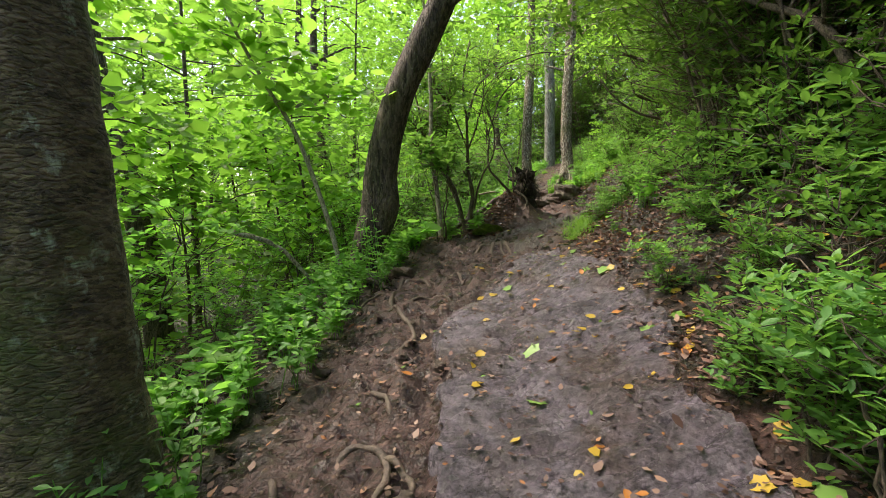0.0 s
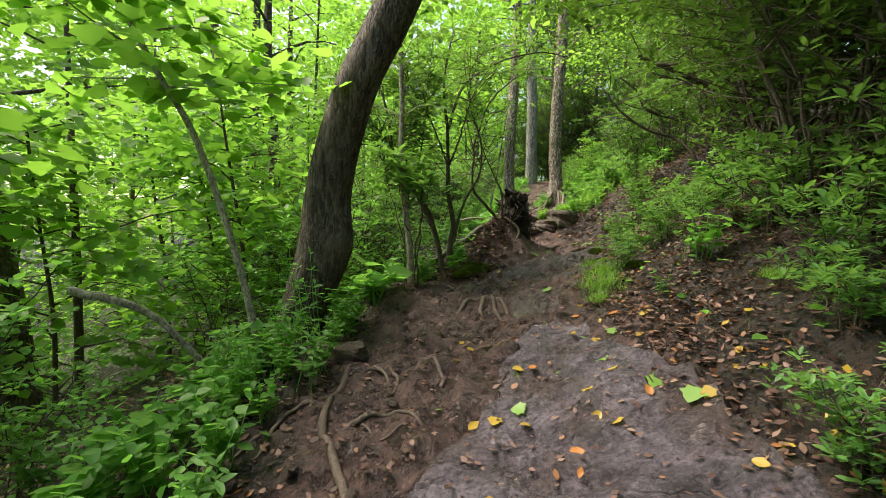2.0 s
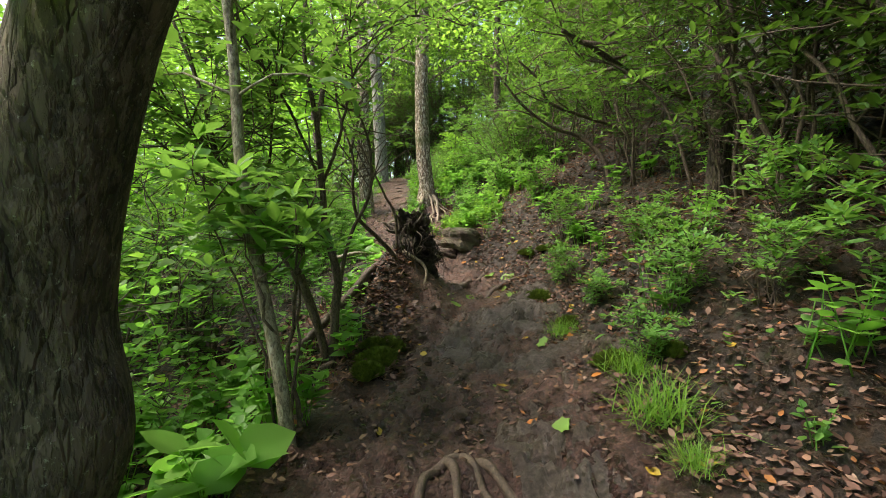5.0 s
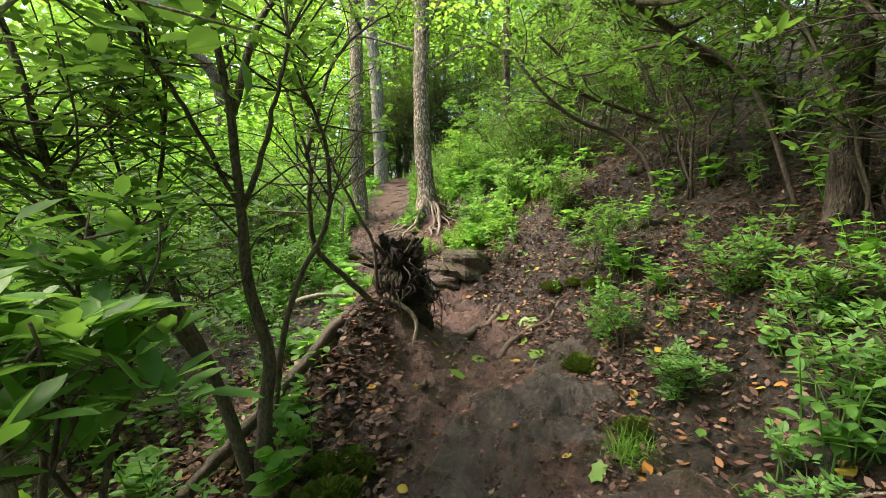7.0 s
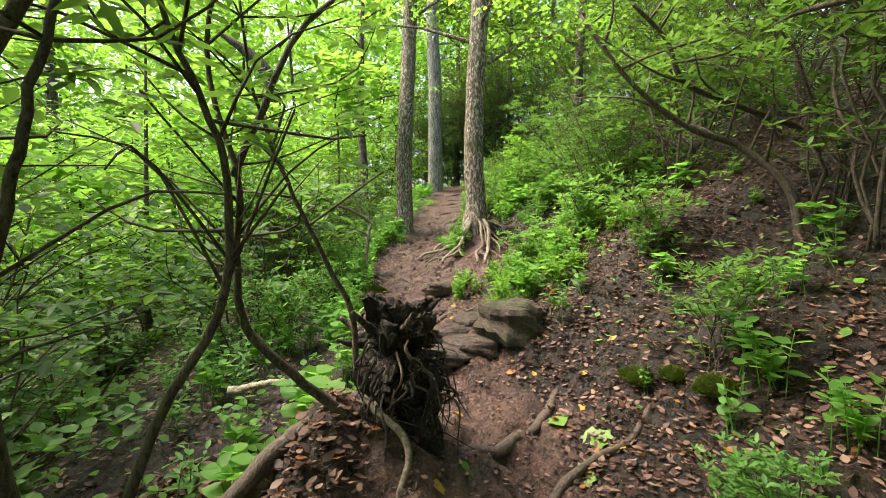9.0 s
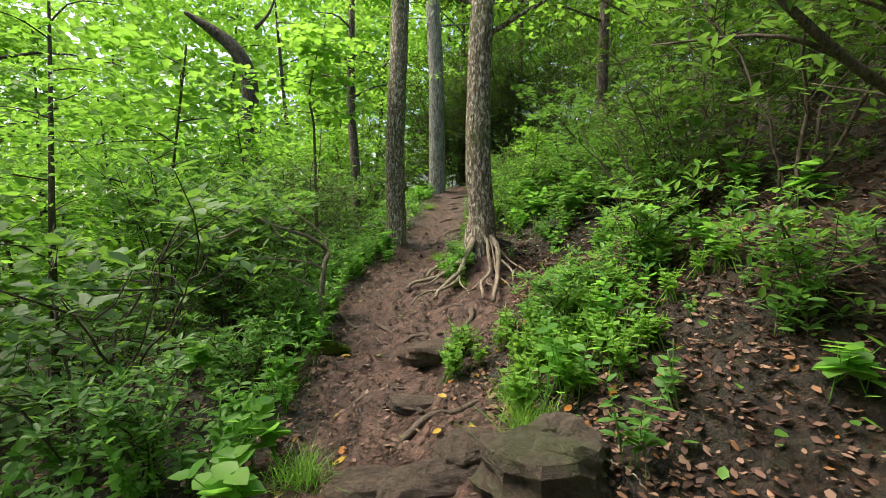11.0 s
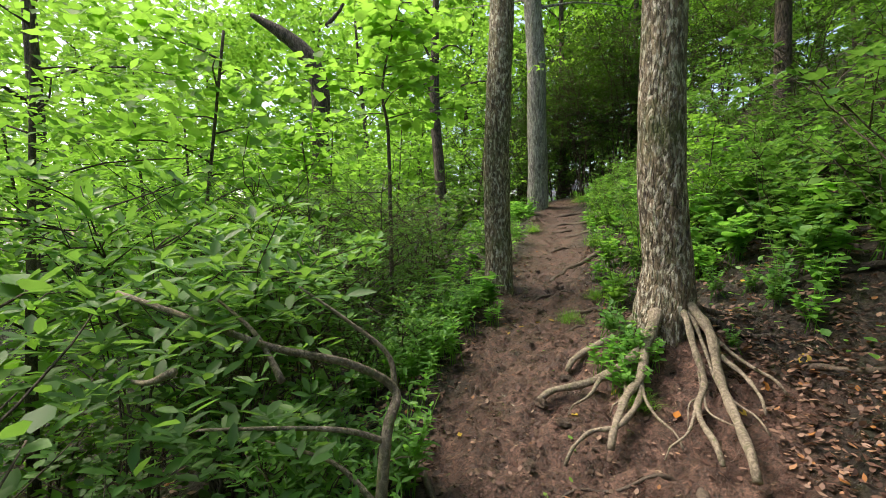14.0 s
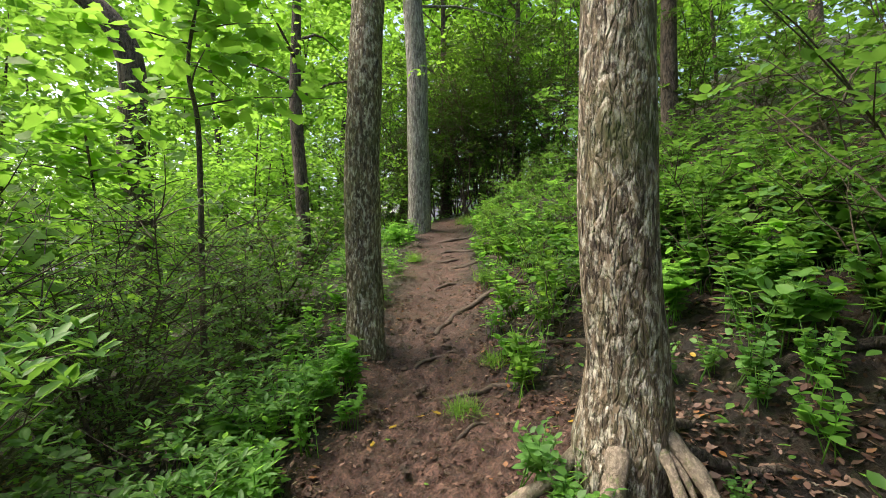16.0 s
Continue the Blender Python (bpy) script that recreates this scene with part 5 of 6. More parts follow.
pr = np.random.default_rng(40)
protos = [stone("loose_stone", "small loose brown stone lying on the trail", 540 + i, 0.38 + 0.3 * i, 5.6, (0.06, 0.05, 0.035), 0, PEBBLE, 0.3, 0.2, "stone", False, 0.06) for i in range(3)]
for k in range(84):
    y = pr.uniform(1.2, 19)
    x = float(trail_x(y)) + pr.uniform(-0.95, 0.8) * min(1.0, float(left_width(y)))
    if y < 5.3 and 0 < x < 1.3:
        x -= 1.0
    s_ = pr.uniform(0.25, 0.9)
    copy_thing(protos[k % 3], pose(x, y, ground_at(x, y) + 0.012 * s_, pr.uniform(-20, 20), pr.uniform(-20, 20), pr.uniform(0, 360)) @ Matrix.Diagonal((s_, s_, s_, 1))).scale = (s_, s_, s_)


def crumbs():
    """Clods and grit on the trodden soil."""
    rng = np.random.default_rng(41)
    n = 16000
    y = rng.uniform(0.6, 19, n)
    u = rng.uniform(-1.0, 0.8, n) * np.where(rng.uniform(0, 1, n) < 0.5, left_width(y), 0.8)
    x = trail_x(y) + u
    keep = ~((y < 5.2) & (x > 0.0) & (x < 1.35))
    x, y = x[keep], y[keep]
    m = len(x)
    shape = (np.array([(0.5, 0, 0.1), (-0.1, 0.45, 0.05), (-0.45, -0.1, 0.1), (0.05, -0.45, 0.05), (0, 0, 0.42)]), [(0, 1, 4), (1, 2, 4), (2, 3, 4), (3, 0, 4)])
    s_ = 0.006 + 0.022 * rng.uniform(0, 1, m) ** 3
    me = leaves("soil_crumbs", np.stack([x, y, top(x, y) - 0.003], 1), rng.uniform(0, 6.3, m), rng.normal(0, 0.2, m), rng.normal(0, 0.2, m), s_ * 1.6, shape, CLOD)
    tagged(part("soil_crumbs", me, CLOD), "crumbs of dark soil and grit scattered over the trail", "soil", kind="stuff")


CLOD = leaf_material("soil_clod", [(0.0, (0.035, 0.022, 0.016)), (0.5, (0.085, 0.055, 0.040)), (1.0, (0.17, 0.12, 0.09))], (0.05, 0.03, 0.02), 0.0, 0.8, 0.2)
crumbs()


# ---- roots across the trail ----
def trail_root(points, r0, r1, seed, label="worn brown tree root exposed in the trail", material=None, lift=0.35, name="tree_root"):
    """A root draped over the ground through (x, y) points; it dips under at its ends."""
    rng = np.random.default_rng(seed)
    n = max(20, 9 * len(points))
    p = spline([(*q, 0) for q in points], n)
    p[:, :2] += 0.012 * np.sin(np.linspace(0, 7, n)[:, None] + np.array([seed, seed + 2.0]))
    r = np.linspace(r0, r1, n) * (1 + 0.10 * np.sin(np.arange(n) * 0.45 + seed))
    k = np.linspace(0, 1, n)
    dip = 0.05 * (np.exp(-k / 0.05) + np.exp(-(1 - k) / 0.05))
    ground_line = top(p[:, 0], p[:, 1])
    ground_line = np.convolve(np.pad(ground_line, 2, mode="edge"), np.ones(5) / 5, mode="valid")
    p[:, 2] = ground_line + lift * r + 0.012 * np.sin(k * 9 + seed) - dip
    acc = tube(Acc(), p, r, 9, 0.05, rng)
    return tagged(part(name, acc, material or ROOT, None, label), category="root")


ROOTS = [
    ([(-0.42, 5.2), (-0.46, 4.85), (-0.5, 4.42), (-0.46, 4.2), (-0.3, 3.78), (-0.24, 3.5), (-0.38, 3.2)], 0.034, 0.028),
    ([(-0.47, 4.5), (-0.66, 4.55), (-0.79, 4.42), (-0.85, 4.15), (-1.12, 4.3)], 0.024, 0.012),
    ([(-0.8, 4.42), (-0.98, 4.2), (-1.0, 3.95)], 0.015, 0.008),
    ([(-0.4, 4.28), (-0.22, 4.4), (-0.06, 4.42), (0.08, 4.24)], 0.024, 0.015),
    ([(-0.3, 4.35), (-0.15, 4.2), (0.0, 4.28)], 0.013, 0.008),
    ([(-0.48, 4.3), (-0.6, 4.1), (-0.66, 3.95)], 0.012, 0.006),
    ([(-1.2, 3.35), (-0.95, 3.5), (-0.75, 3.72)], 0.018, 0.010),
    ([(-0.45, 2.72), (-0.36, 2.62), (-0.28, 2.45)], 0.022, 0.022),
    ([(-0.52, 2.1), (-0.42, 2.18), (-0.3, 2.12), (-0.25, 1.95), (-0.3, 1.75)], 0.03, 0.022),
    ([(-0.3, 2.1), (-0.2, 2.0), (-0.12, 1.85), (-0.15, 1.6)], 0.024, 0.018),
    ([(-0.8, 2.0), (-0.72, 1.8), (-0.75, 1.6)], 0.026, 0.022),
    ([(-0.95, 2.25), (-0.85, 2.3), (-0.72, 2.42)], 0.009, 0.005),
    ([(0.05, 5.15), (0.18, 4.95), (0.22, 4.7), (0.15, 4.55)], 0.022, 0.02),
    ([(-0.35, 5.0), (-0.2, 4.9), (-0.12, 4.6)], 0.022, 0.016),
    ([(-0.15, 5.05), (-0.1, 4.8), (-0.14, 4.55)], 0.02, 0.014),
    ([(0.42, 6.0), (0.55, 6.2), (0.72, 6.28), (0.85, 6.15), (0.9, 5.9)], 0.026, 0.03),
    ([(0.70, 6.28), (0.66, 6.05), (0.64, 5.85)], 0.03, 0.018),
    ([(0.76, 6.28), (0.80, 6.0), (0.78, 5.75)], 0.028, 0.016),
    ([(0.9, 6.2), (1.08, 6.05), (1.1, 5.75)], 0.016, 0.01),
    ([(2.0, 9.2), (2.35, 9.25), (2.7, 9.5), (2.95, 9.75)], 0.045, 0.03),
    ([(2.3, 8.75), (2.6, 8.9), (3.0, 9.0), (3.4, 9.15)], 0.035, 0.02),
    ([(1.95, 13.95), (2.02, 13.6), (2.12, 13.25), (2.38, 13.2), (2.55, 12.9)], 0.03, 0.018),
    ([(3.42, 13.2), (3.3, 12.95), (3.1, 12.8), (2.72, 12.68), (2.5, 12.5)], 0.034, 0.018),
    ([(3.35, 13.3), (3.0, 13.35), (2.6, 13.3)], 0.014, 0.008),
    ([(4.05, 17.7), (4.35, 18.0), (4.75, 18.2), (5.2, 18.25), (5.55, 17.75)], 0.04, 0.045),
    ([(4.45, 16.85), (4.65, 16.5), (4.85, 16.1), (4.9, 15.7)], 0.03, 0.035),
    ([(3.6, 16.35), (3.9, 16.15), (4.15, 16.2), (4.55, 15.85)], 0.022, 0.032),
    ([(3.5, 15.6), (3.8, 15.7), (4.0, 15.4)], 0.018, 0.014),
    ([(3.6, 17.0), (3.9, 17.1), (4.1, 17.0)], 0.02, 0.012),
    ([(5.2, 20.9), (5.5, 20.8), (5.75, 20.4), (6.05, 20.1)], 0.035, 0.03),
    ([(5.05, 19.9), (5.3, 19.8), (5.6, 19.75), (5.8, 19.4)], 0.035, 0.03),
    ([(4.9, 20.5), (5.2, 20.3), (5.4, 20.4)], 0.03, 0.02),
    ([(5.4, 21.8), (5.8, 21.6), (6.2, 21.5)], 0.04, 0.03),
    ([(4.4, 19.0), (4.8, 19.1), (5.1, 18.95)], 0.025, 0.018),
    ([(2.3, 11.2), (2.6, 11.3), (2.9, 11.25)], 0.03, 0.018),
    ([(2.0, 11.6), (2.25, 11.75), (2.5, 11.7)], 0.018, 0.012),
    ([(4.6, 13.9), (4.8, 13.6), (5.05, 13.4)], 0.03, 0.02),
]
for i, (pts, a, b) in enumerate(ROOTS):
    slim = 0.75 if pts[0][1] < 5.6 else 0.9
    trail_root(pts, a * slim, b * slim, 600 + i)


# roots of the oak, washed free of the bank
def oak_root(points, r0, r1, seed, material=None):
    rng = np.random.default_rng(seed)
    base = np.array(oak.matrix_basis.translation)
    x, y, z = points[0]
    if math.hypot(x - 3.93, y - 14.44) < 0.36:                    # grown out of the trunk
        points = [(0.6 * 3.93 + 0.4 * x, 0.6 * 14.44 + 0.4 * y, z + 0.09)] + points
    n = 8 * len(points)
    p = spline(points, n)
    floor = top(p[:, 0], p[:, 1]) + 0.3 * np.linspace(r0, r1, n)
    p[:, 2] = np.maximum(p[:, 2], floor)
    p[-3:, 2] -= np.array([0.01, 0.03, 0.06])
    part("root", tube(Acc(), p - base, np.linspace(0.85 * r0, 0.8 * r1, n) * (1 + 0.12 * np.sin(np.arange(n) * 0.9 + seed)), 10, 0.06, rng), material or ROOT_PALE, oak, "bare pale root reaching to the trail")


oak_root([(3.80, 14.30, 2.95), (3.68, 14.2, 2.76), (3.48, 14.16, 2.58), (3.22, 14.2, 2.44), (2.88, 14.22, 2.38)], 0.062, 0.03, 701)
oak_root([(3.68, 14.22, 2.78), (3.52, 14.0, 2.56), (3.36, 13.88, 2.46), (3.22, 13.7, 2.40), (3.08, 13.5, 2.36)], 0.042, 0.024, 702)
oak_root([(3.50, 13.98, 2.52), (3.42, 13.84, 2.44), (3.18, 13.62, 2.38), (3.0, 13.6, 2.36), (2.8, 13.46, 2.3)], 0.026, 0.012, 703)
oak_root([(3.94, 14.18, 2.92), (3.90, 14.02, 2.74), (3.86, 13.84, 2.55), (3.66, 13.6, 2.45), (3.56, 13.24, 2.38)], 0.030, 0.022, 704)
oak_root([(4.02, 14.2, 2.95), (4.04, 14.04, 2.80), (3.96, 13.84, 2.58), (3.82, 13.5, 2.46), (3.62, 13.08, 2.38)], 0.050, 0.032, 705)
oak_root([(4.05, 13.95, 2.68), (4.12, 13.8, 2.58), (4.05, 13.55, 2.5)], 0.022, 0.010, 706)
oak_root([(4.08, 14.38, 2.95), (4.28, 14.32, 2.82), (4.5, 14.28, 2.74), (4.8, 14.18, 2.68)], 0.06, 0.02, 707, BARK_DARK)
oak_root([(4.08, 14.5, 2.98), (4.3, 14.52, 2.9), (4.6, 14.6, 2.82)], 0.06, 0.02, 708, BARK_DARK)
oak_root([(3.78, 14.48, 2.92), (3.6, 14.55, 2.7), (3.4, 14.66, 2.55), (3.22, 14.62, 2.45)], 0.05, 0.03, 709)
oak_root([(3.46, 14.15, 2.56), (3.4, 13.98, 2.46), (3.32, 13.9, 2.42), (3.24, 13.86, 2.4)], 0.014, 0.006, 710)
oak_root([(3.80, 13.76, 2.5), (3.74, 13.6, 2.44), (3.82, 13.4, 2.42)], 0.012, 0.006, 711)
oak_root([(3.98, 14.16, 2.9), (3.97, 14.0, 2.72), (3.92, 13.75, 2.52), (3.95, 13.4, 2.45)], 0.02, 0.008, 713)
oak_root([(3.62, 14.1, 2.66), (3.5, 13.95, 2.5), (3.44, 13.7, 2.42), (3.46, 13.42, 2.38)], 0.02, 0.008, 714)
oak_root([(3.3, 14.16, 2.48), (3.15, 14.0, 2.42), (2.98, 13.92, 2.38)], 0.018, 0.006, 715)
oak_root([(3.66, 13.62, 2.46), (3.5, 13.45, 2.4), (3.32, 13.36, 2.36)], 0.014, 0.006, 716)
oak_root([(4.06, 14.2, 2.86), (4.2, 14.0, 2.66), (4.32, 13.7, 2.55)], 0.03, 0.010, 717)
oak_root([(3.86, 13.9, 2.6), (3.80, 13.78, 2.5), (3.70, 13.74, 2.45), (3.6, 13.6, 2.42)], 0.010, 0.005, 712)


# ---- upturned stump, fallen log, dead branches ----
def stump():
    x0, y0 = 1.62, 9.18
    z0 = ground_at(x0, y0)
    root = anchor("tree_stump", (x0, y0, z0), "upturned rotten dark stump with a mat of snapped roots", "stump")
    rng = np.random.default_rng(77)
    part("core", lump(801, 0.22, 0.24, 0.30, 52, 36, 0.24, 0.13), DEADWOOD, root, smooth=False).matrix_basis = Matrix.Translation((0, 0.05, 0.12))
    for i in range(13):
        a = 0.49 * i + rng.uniform(-0.15, 0.15)
        rr = rng.uniform(0.08, 0.22)
        chunk = part("wood_chunk", lump(820 + i, rng.uniform(0.05, 0.10), rng.uniform(0.04, 0.07), rng.uniform(0.06, 0.13), 14, 10, 0.30, 0.16), (BARK_DARK, DEADWOOD)[i % 2], root, smooth=False)
        chunk.matrix_basis = pose(rr * math.cos(a) + 0.02, 0.08 + rr * math.sin(a), rng.uniform(0.34, 0.60), rng.uniform(-50, 50), rng.uniform(-50, 50), rng.uniform(0, 360))
    for i in range(12):
        a = -0.3 + 0.52 * i
        b = np.array([0.15 * math.cos(a), 0.10 + 0.17 * math.sin(a), 0.42 + rng.uniform(-0.08, 0.12)])
        e = b + np.array([0.16 * math.cos(a), 0.16 * math.sin(a), rng.uniform(0.0, 0.16)])
        part("splinter", tube(Acc(), spline([b, (b + e) / 2 + rng.normal(0, 0.03, 3), e], 8), np.linspace(0.034, 0.008, 8), 7, 0.14, rng), (BARK_DARK, DEADWOOD)[i % 2], root)
    for i in range(46):
        a = rng.uniform(-2.4, 0.6)
        b = np.array([0.21 * math.cos(a), 0.05 + 0.24 * math.sin(a), rng.uniform(0.12, 0.52)])
        ln = rng.uniform(0.15, 0.42)
        d = np.array([math.cos(a) * 0.5, math.sin(a) * 0.5, -1.0])
        pts = [b, b + d * ln * 0.35 + np.array([0.08 * math.cos(a), 0.08 * math.sin(a), 0.05]) + rng.normal(0, 0.03, 3), b + d * ln * 0.7 + rng.normal(0, 0.05, 3), b + d * ln + rng.normal(0, 0.05, 3)]
        part("snapped_root", tube(Acc(), spline(pts, 11), np.linspace(rng.uniform(0.003, 0.012), 0.002, 11), 6, 0.10, rng), (DEADWOOD, DEADWOOD, ROOT)[i % 3], root)
    q = np.array([(1.43, 8.98, 2.04), (1.50, 8.92, 1.98), (1.60, 8.86, 1.90), (1.63, 8.80, 1.80), (1.57, 8.72, 1.68), (1.53, 8.66, 1.58)]) - (x0, y0, z0)
    part("bare_root", tube(Acc(), spline(q, 20), np.linspace(0.022, 0.013, 20), 8, 0.05, rng), ROOT_PALE, root, "smooth pale curling root")


stump()


def fallen(name, label, path, r0, r1, material, seed, category, sides=10):
    p = spline(path, 9 * len(path))
    rng = np.random.default_rng(seed)
    p += rng.normal(0, 0.004, p.shape)
    return tagged(part(name, tube(Acc(), p, np.linspace(r0, r1, len(p)), sides, 0.06, rng), material, None, label), category=category)


fallen("fallen_log", "mossy fallen log sloping down from the stump", [(x, y, max(z, ground_at(x, y) + 0.03)) for x, y, z in ((1.45, 9.25, 1.94), (1.1, 9.0, 1.84), (0.75, 8.7, 1.64), (0.4, 8.42, 1.42), (0.05, 8.15, 1.2))], 0.05, 0.04, ROOT, 811, "log")
fallen("fallen_branch", "grey fallen branch lying among leaves", [(0.75, 9.4, 1.98), (1.05, 9.35, 2.02), (1.3, 9.3, 1.98)], 0.022, 0.016, BARK_PALE, 812, "branch")
fallen("fallen_branch", "dark low branch lying below the laurel", [(-0.4, 7.5, ground_at(-0.4, 7.5) + 0.05), (0.0, 7.7, ground_at(0, 7.7) + 0.10), (0.45, 8.0, ground_at(0.45, 8.0) + 0.06)], 0.03, 0.035, BARK_TWIG, 813, "branch")
fallen("fallen_branch", "pale fallen branch leaning in the brush", [(-2.3, 4.9, 1.35), (-1.8, 5.0, 1.15), (-1.35, 5.1, ground_at(-1.35, 5.1) + 0.02)], 0.028, 0.018, BARK_PALE, 814, "branch")
fallen("fallen_log", "dark rotting log half hidden on the bank", [(4.95, 14.7, ground_at(4.95, 14.7)), (5.35, 14.5, ground_at(5.35, 14.5) + 0.01), (5.9, 14.1, ground_at(5.9, 14.1))], 0.035, 0.03, DEADWOOD, 815, "log")


# bare bush leaning over the trail from below
def bare_bush():
    x0, y0 = 1.8, 12.75
    z0 = ground_at(x0, y0)
    root = anchor("bare_bush", (x0, y0, z0), "half-bare shrub with pale crooked branches", "shrub")
    rng = np.random.default_rng(90)
    main = [(0, 0, -0.05), (0.03, 0.03, 0.4), (0.06, 0.06, 0.74), (0.09, 0.18, 0.86), (-0.08, 0.1, 1.0), (-0.35, 0.0, 1.1), (-0.6, 0.0, 1.2), (-0.95, 0.1, 1.3)]
    forks = [[(0.09, 0.18, 0.85), (0.06, 0.22, 1.0), (-0.1, 0.2, 1.15), (-0.3, 0.2, 1.3)], [(0.06, 0.06, 0.7), (-0.1, 0.0, 0.78), (-0.4, -0.05, 0.82), (-0.7, 0.0, 0.8)], [(-0.3, -0.06, 0.99), (-0.42, 0.02, 1.15), (-0.62, 0.1, 1.3)], [(-0.6, -0.2, 1.08), (-0.8, -0.05, 1.0), (-1.1, 0.1, 1.05)], [(0.03, 0.03, 0.45), (-0.15, 0.1, 0.6), (-0.45, 0.2, 0.66)]]
    part("stem", tube(Acc(), spline(main, 30), np.linspace(0.025, 0.010, 30), 8, 0.05, rng), ROOT_PALE, root)
    tips = []
    for f in forks:
        q = spline(f, 14)
        part("branch", tube(Acc(), q, np.linspace(0.014, 0.004, 14), 6, 0.05, rng), ROOT_PALE, root)
        tips.extend(q[-4:])
    tips = np.array([t_ for t_ in tips if t_[0] < -0.25] + [main[-1], main[-2]])
    part("foliage", leaves("foliage", *whorl(rng, np.repeat(tips, 4, axis=0) + rng.normal(0, 0.12, (len(tips) * 4, 3)), 6, 0.11), OVAL, LAUREL), LAUREL, root)


bare_bush()


# crooked bare laurel limbs reaching over the bank
def crooked_limb(label, path, r0, seed):
    rng = np.random.default_rng(seed)
    base = np.array(path[0], float)
    base[2] = ground_at(base[0], base[1])
    root = anchor("crooked_laurel", tuple(base), label, "shrub")
    p = spline([np.array(q) - base for q in path], 34)
    part("stem", tube(Acc(), p, np.linspace(r0, r0 * 0.4, 34), 8, 0.06, rng), BARK_TWIG, root)
    tips = []
    for i in range(9):
        b = p[10 + int(i * 2.6)]
        d = rng.normal(0, 1, 3) * (1, 1, 0.5) + (0, 0, 0.5)
        d /= np.linalg.norm(d)
        q = spline([b, b + d * 0.3 + rng.normal(0, 0.06, 3), b + d * rng.uniform(0.5, 0.9) + rng.normal(0, 0.08, 3)], 8)
        part("branch", tube(Acc(), q, np.linspace(r0 * 0.4, 0.004, 8), 5), BARK_TWIG, root)
        tips.extend(q[4:])
    tips = np.array(tips)
    part("foliage", leaves("foliage", *whorl(rng, np.repeat(tips, 2, axis=0) + rng.normal(0, 0.1, (len(tips) * 2, 3)), 6, 0.10), OVAL, LAUREL), LAUREL, root)


crooked_limb("crooked laurel limb arching over the leafy bank", [(5.0, 9.5, 2.5), (4.95, 9.6, 3.2), (4.75, 9.9, 3.6), (4.3, 10.0, 3.75), (3.8, 10.1, 4.1), (3.4, 10.3, 4.7)], 0.038, 91)
crooked_limb("crooked laurel limb arching over the leafy bank", [(4.3, 7.6, 2.6), (4.2, 7.9, 3.6), (3.9, 8.3, 4.1), (3.6, 8.6, 4.3), (3.2, 8.6, 4.9)], 0.020, 92)
crooked_limb("crooked laurel limb arching over the leafy bank", [(4.4, 6.2, 2.6), (4.2, 6.2, 3.4), (3.9, 6.4, 4.0), (3.5, 6.4, 4.5)], 0.018, 93)
crooked_limb("dark bare laurel limb high over the trail", [(2.9, 3.0, 1.9), (2.75, 3.3, 2.8), (2.6, 3.9, 3.3), (2.2, 4.4, 3.8)], 0.045, 94)

crooked_limb("thick dark crooked laurel trunk arching over the bank", [(6.3, 8.8, 3.3), (5.8, 8.7, 3.9), (5.2, 8.6, 4.0), (4.5, 8.55, 4.1), (3.9, 8.5, 4.3), (3.3, 8.5, 4.5)], 0.07, 96)
crooked_limb("crooked laurel limb with bare twigs over the bank", [(5.95, 10.0, 3.1), (5.7, 10.0, 3.75), (4.95, 10.0, 3.95), (4.25, 10.0, 4.12), (4.03, 10.0, 4.46), (3.7, 10.0, 4.7)], 0.035, 97)

# ---- plants picked out beside the trail ----
plant_out(shrub("laurel_sprig", "young laurel holding glossy leaf whorls at head height", 345, 5, 1.3, 0.42, 24, 7, 0.125, BARK_TWIG, YOUNG, 0.014, 0.72), [(-0.02, 6.85, 1.22, 30)], 346)
verge = np.random.default_rng(47)
plant_out(herb("bright_herb", "bright green seedling with small rounded leaves", 446, 9, 0.24, 3, 0.07, BROAD, GRASS), [(3.0 + verge.uniform(-0.25, 0.75), y, verge.uniform(0.8, 1.3)) for y in np.linspace(10.7, 12.0, 30)] + [(float(trail_x(y)) + 0.9 + verge.uniform(-0.1, 1.2), y, verge.uniform(0.8, 1.2)) for y in np.linspace(10.8, 12.1, 26)] + [(float(trail_x(y)) + 0.75 + verge.uniform(0, 1.2), y, verge.uniform(1.2, 1.9)) for y in np.linspace(15.6, 22, 40)], 447)
plant_out(herb("broad_herb", "leafy plant with broad soft green leaves", 448, 7, 0.42, 2, 0.17, HEART, HERB), [(q[0], q[1], verge.uniform(0.8, 1.4)) for q in scatter(verge, 34, (4.6, 8.5), (13.6, 20), lambda u, x, y: float(right_width(y)) + 0.5 < u < 4.6 and not (x < 5.7 and y < 14.9), 0.4)], 449)
plant_out(herb("bank_seedling", "small green seedling rooted among dead leaves", 452, 4, 0.2, 3, 0.07, BROAD, YOUNG), [(q[0], q[1], verge.uniform(0.6, 1.4)) for q in scatter(verge, 70, (1.6, 6.5), (3.0, 12.0), lambda u, x, y: float(right_width(y)) + 0.15 < u < 4.0, 0.25)], 453)
fringe = scatter(verge, 44, (-3, 1), (1.6, 7.4), lambda u, x, y: -float(left_width(y)) - 0.85 < u < -float(left_width(y)) + 0.0 and not (-1.5 < x < -0.6 and 5.7 < y < 6.5), 0.2)
plant_out(herb("fringe_herb", "fresh green herb spilling over the trail's edge", 450, 7, 0.36, 4, 0.115, BROAD, HERB), [(q[0], q[1], verge.uniform(0.4, 1.05)) for q in fringe], 451)
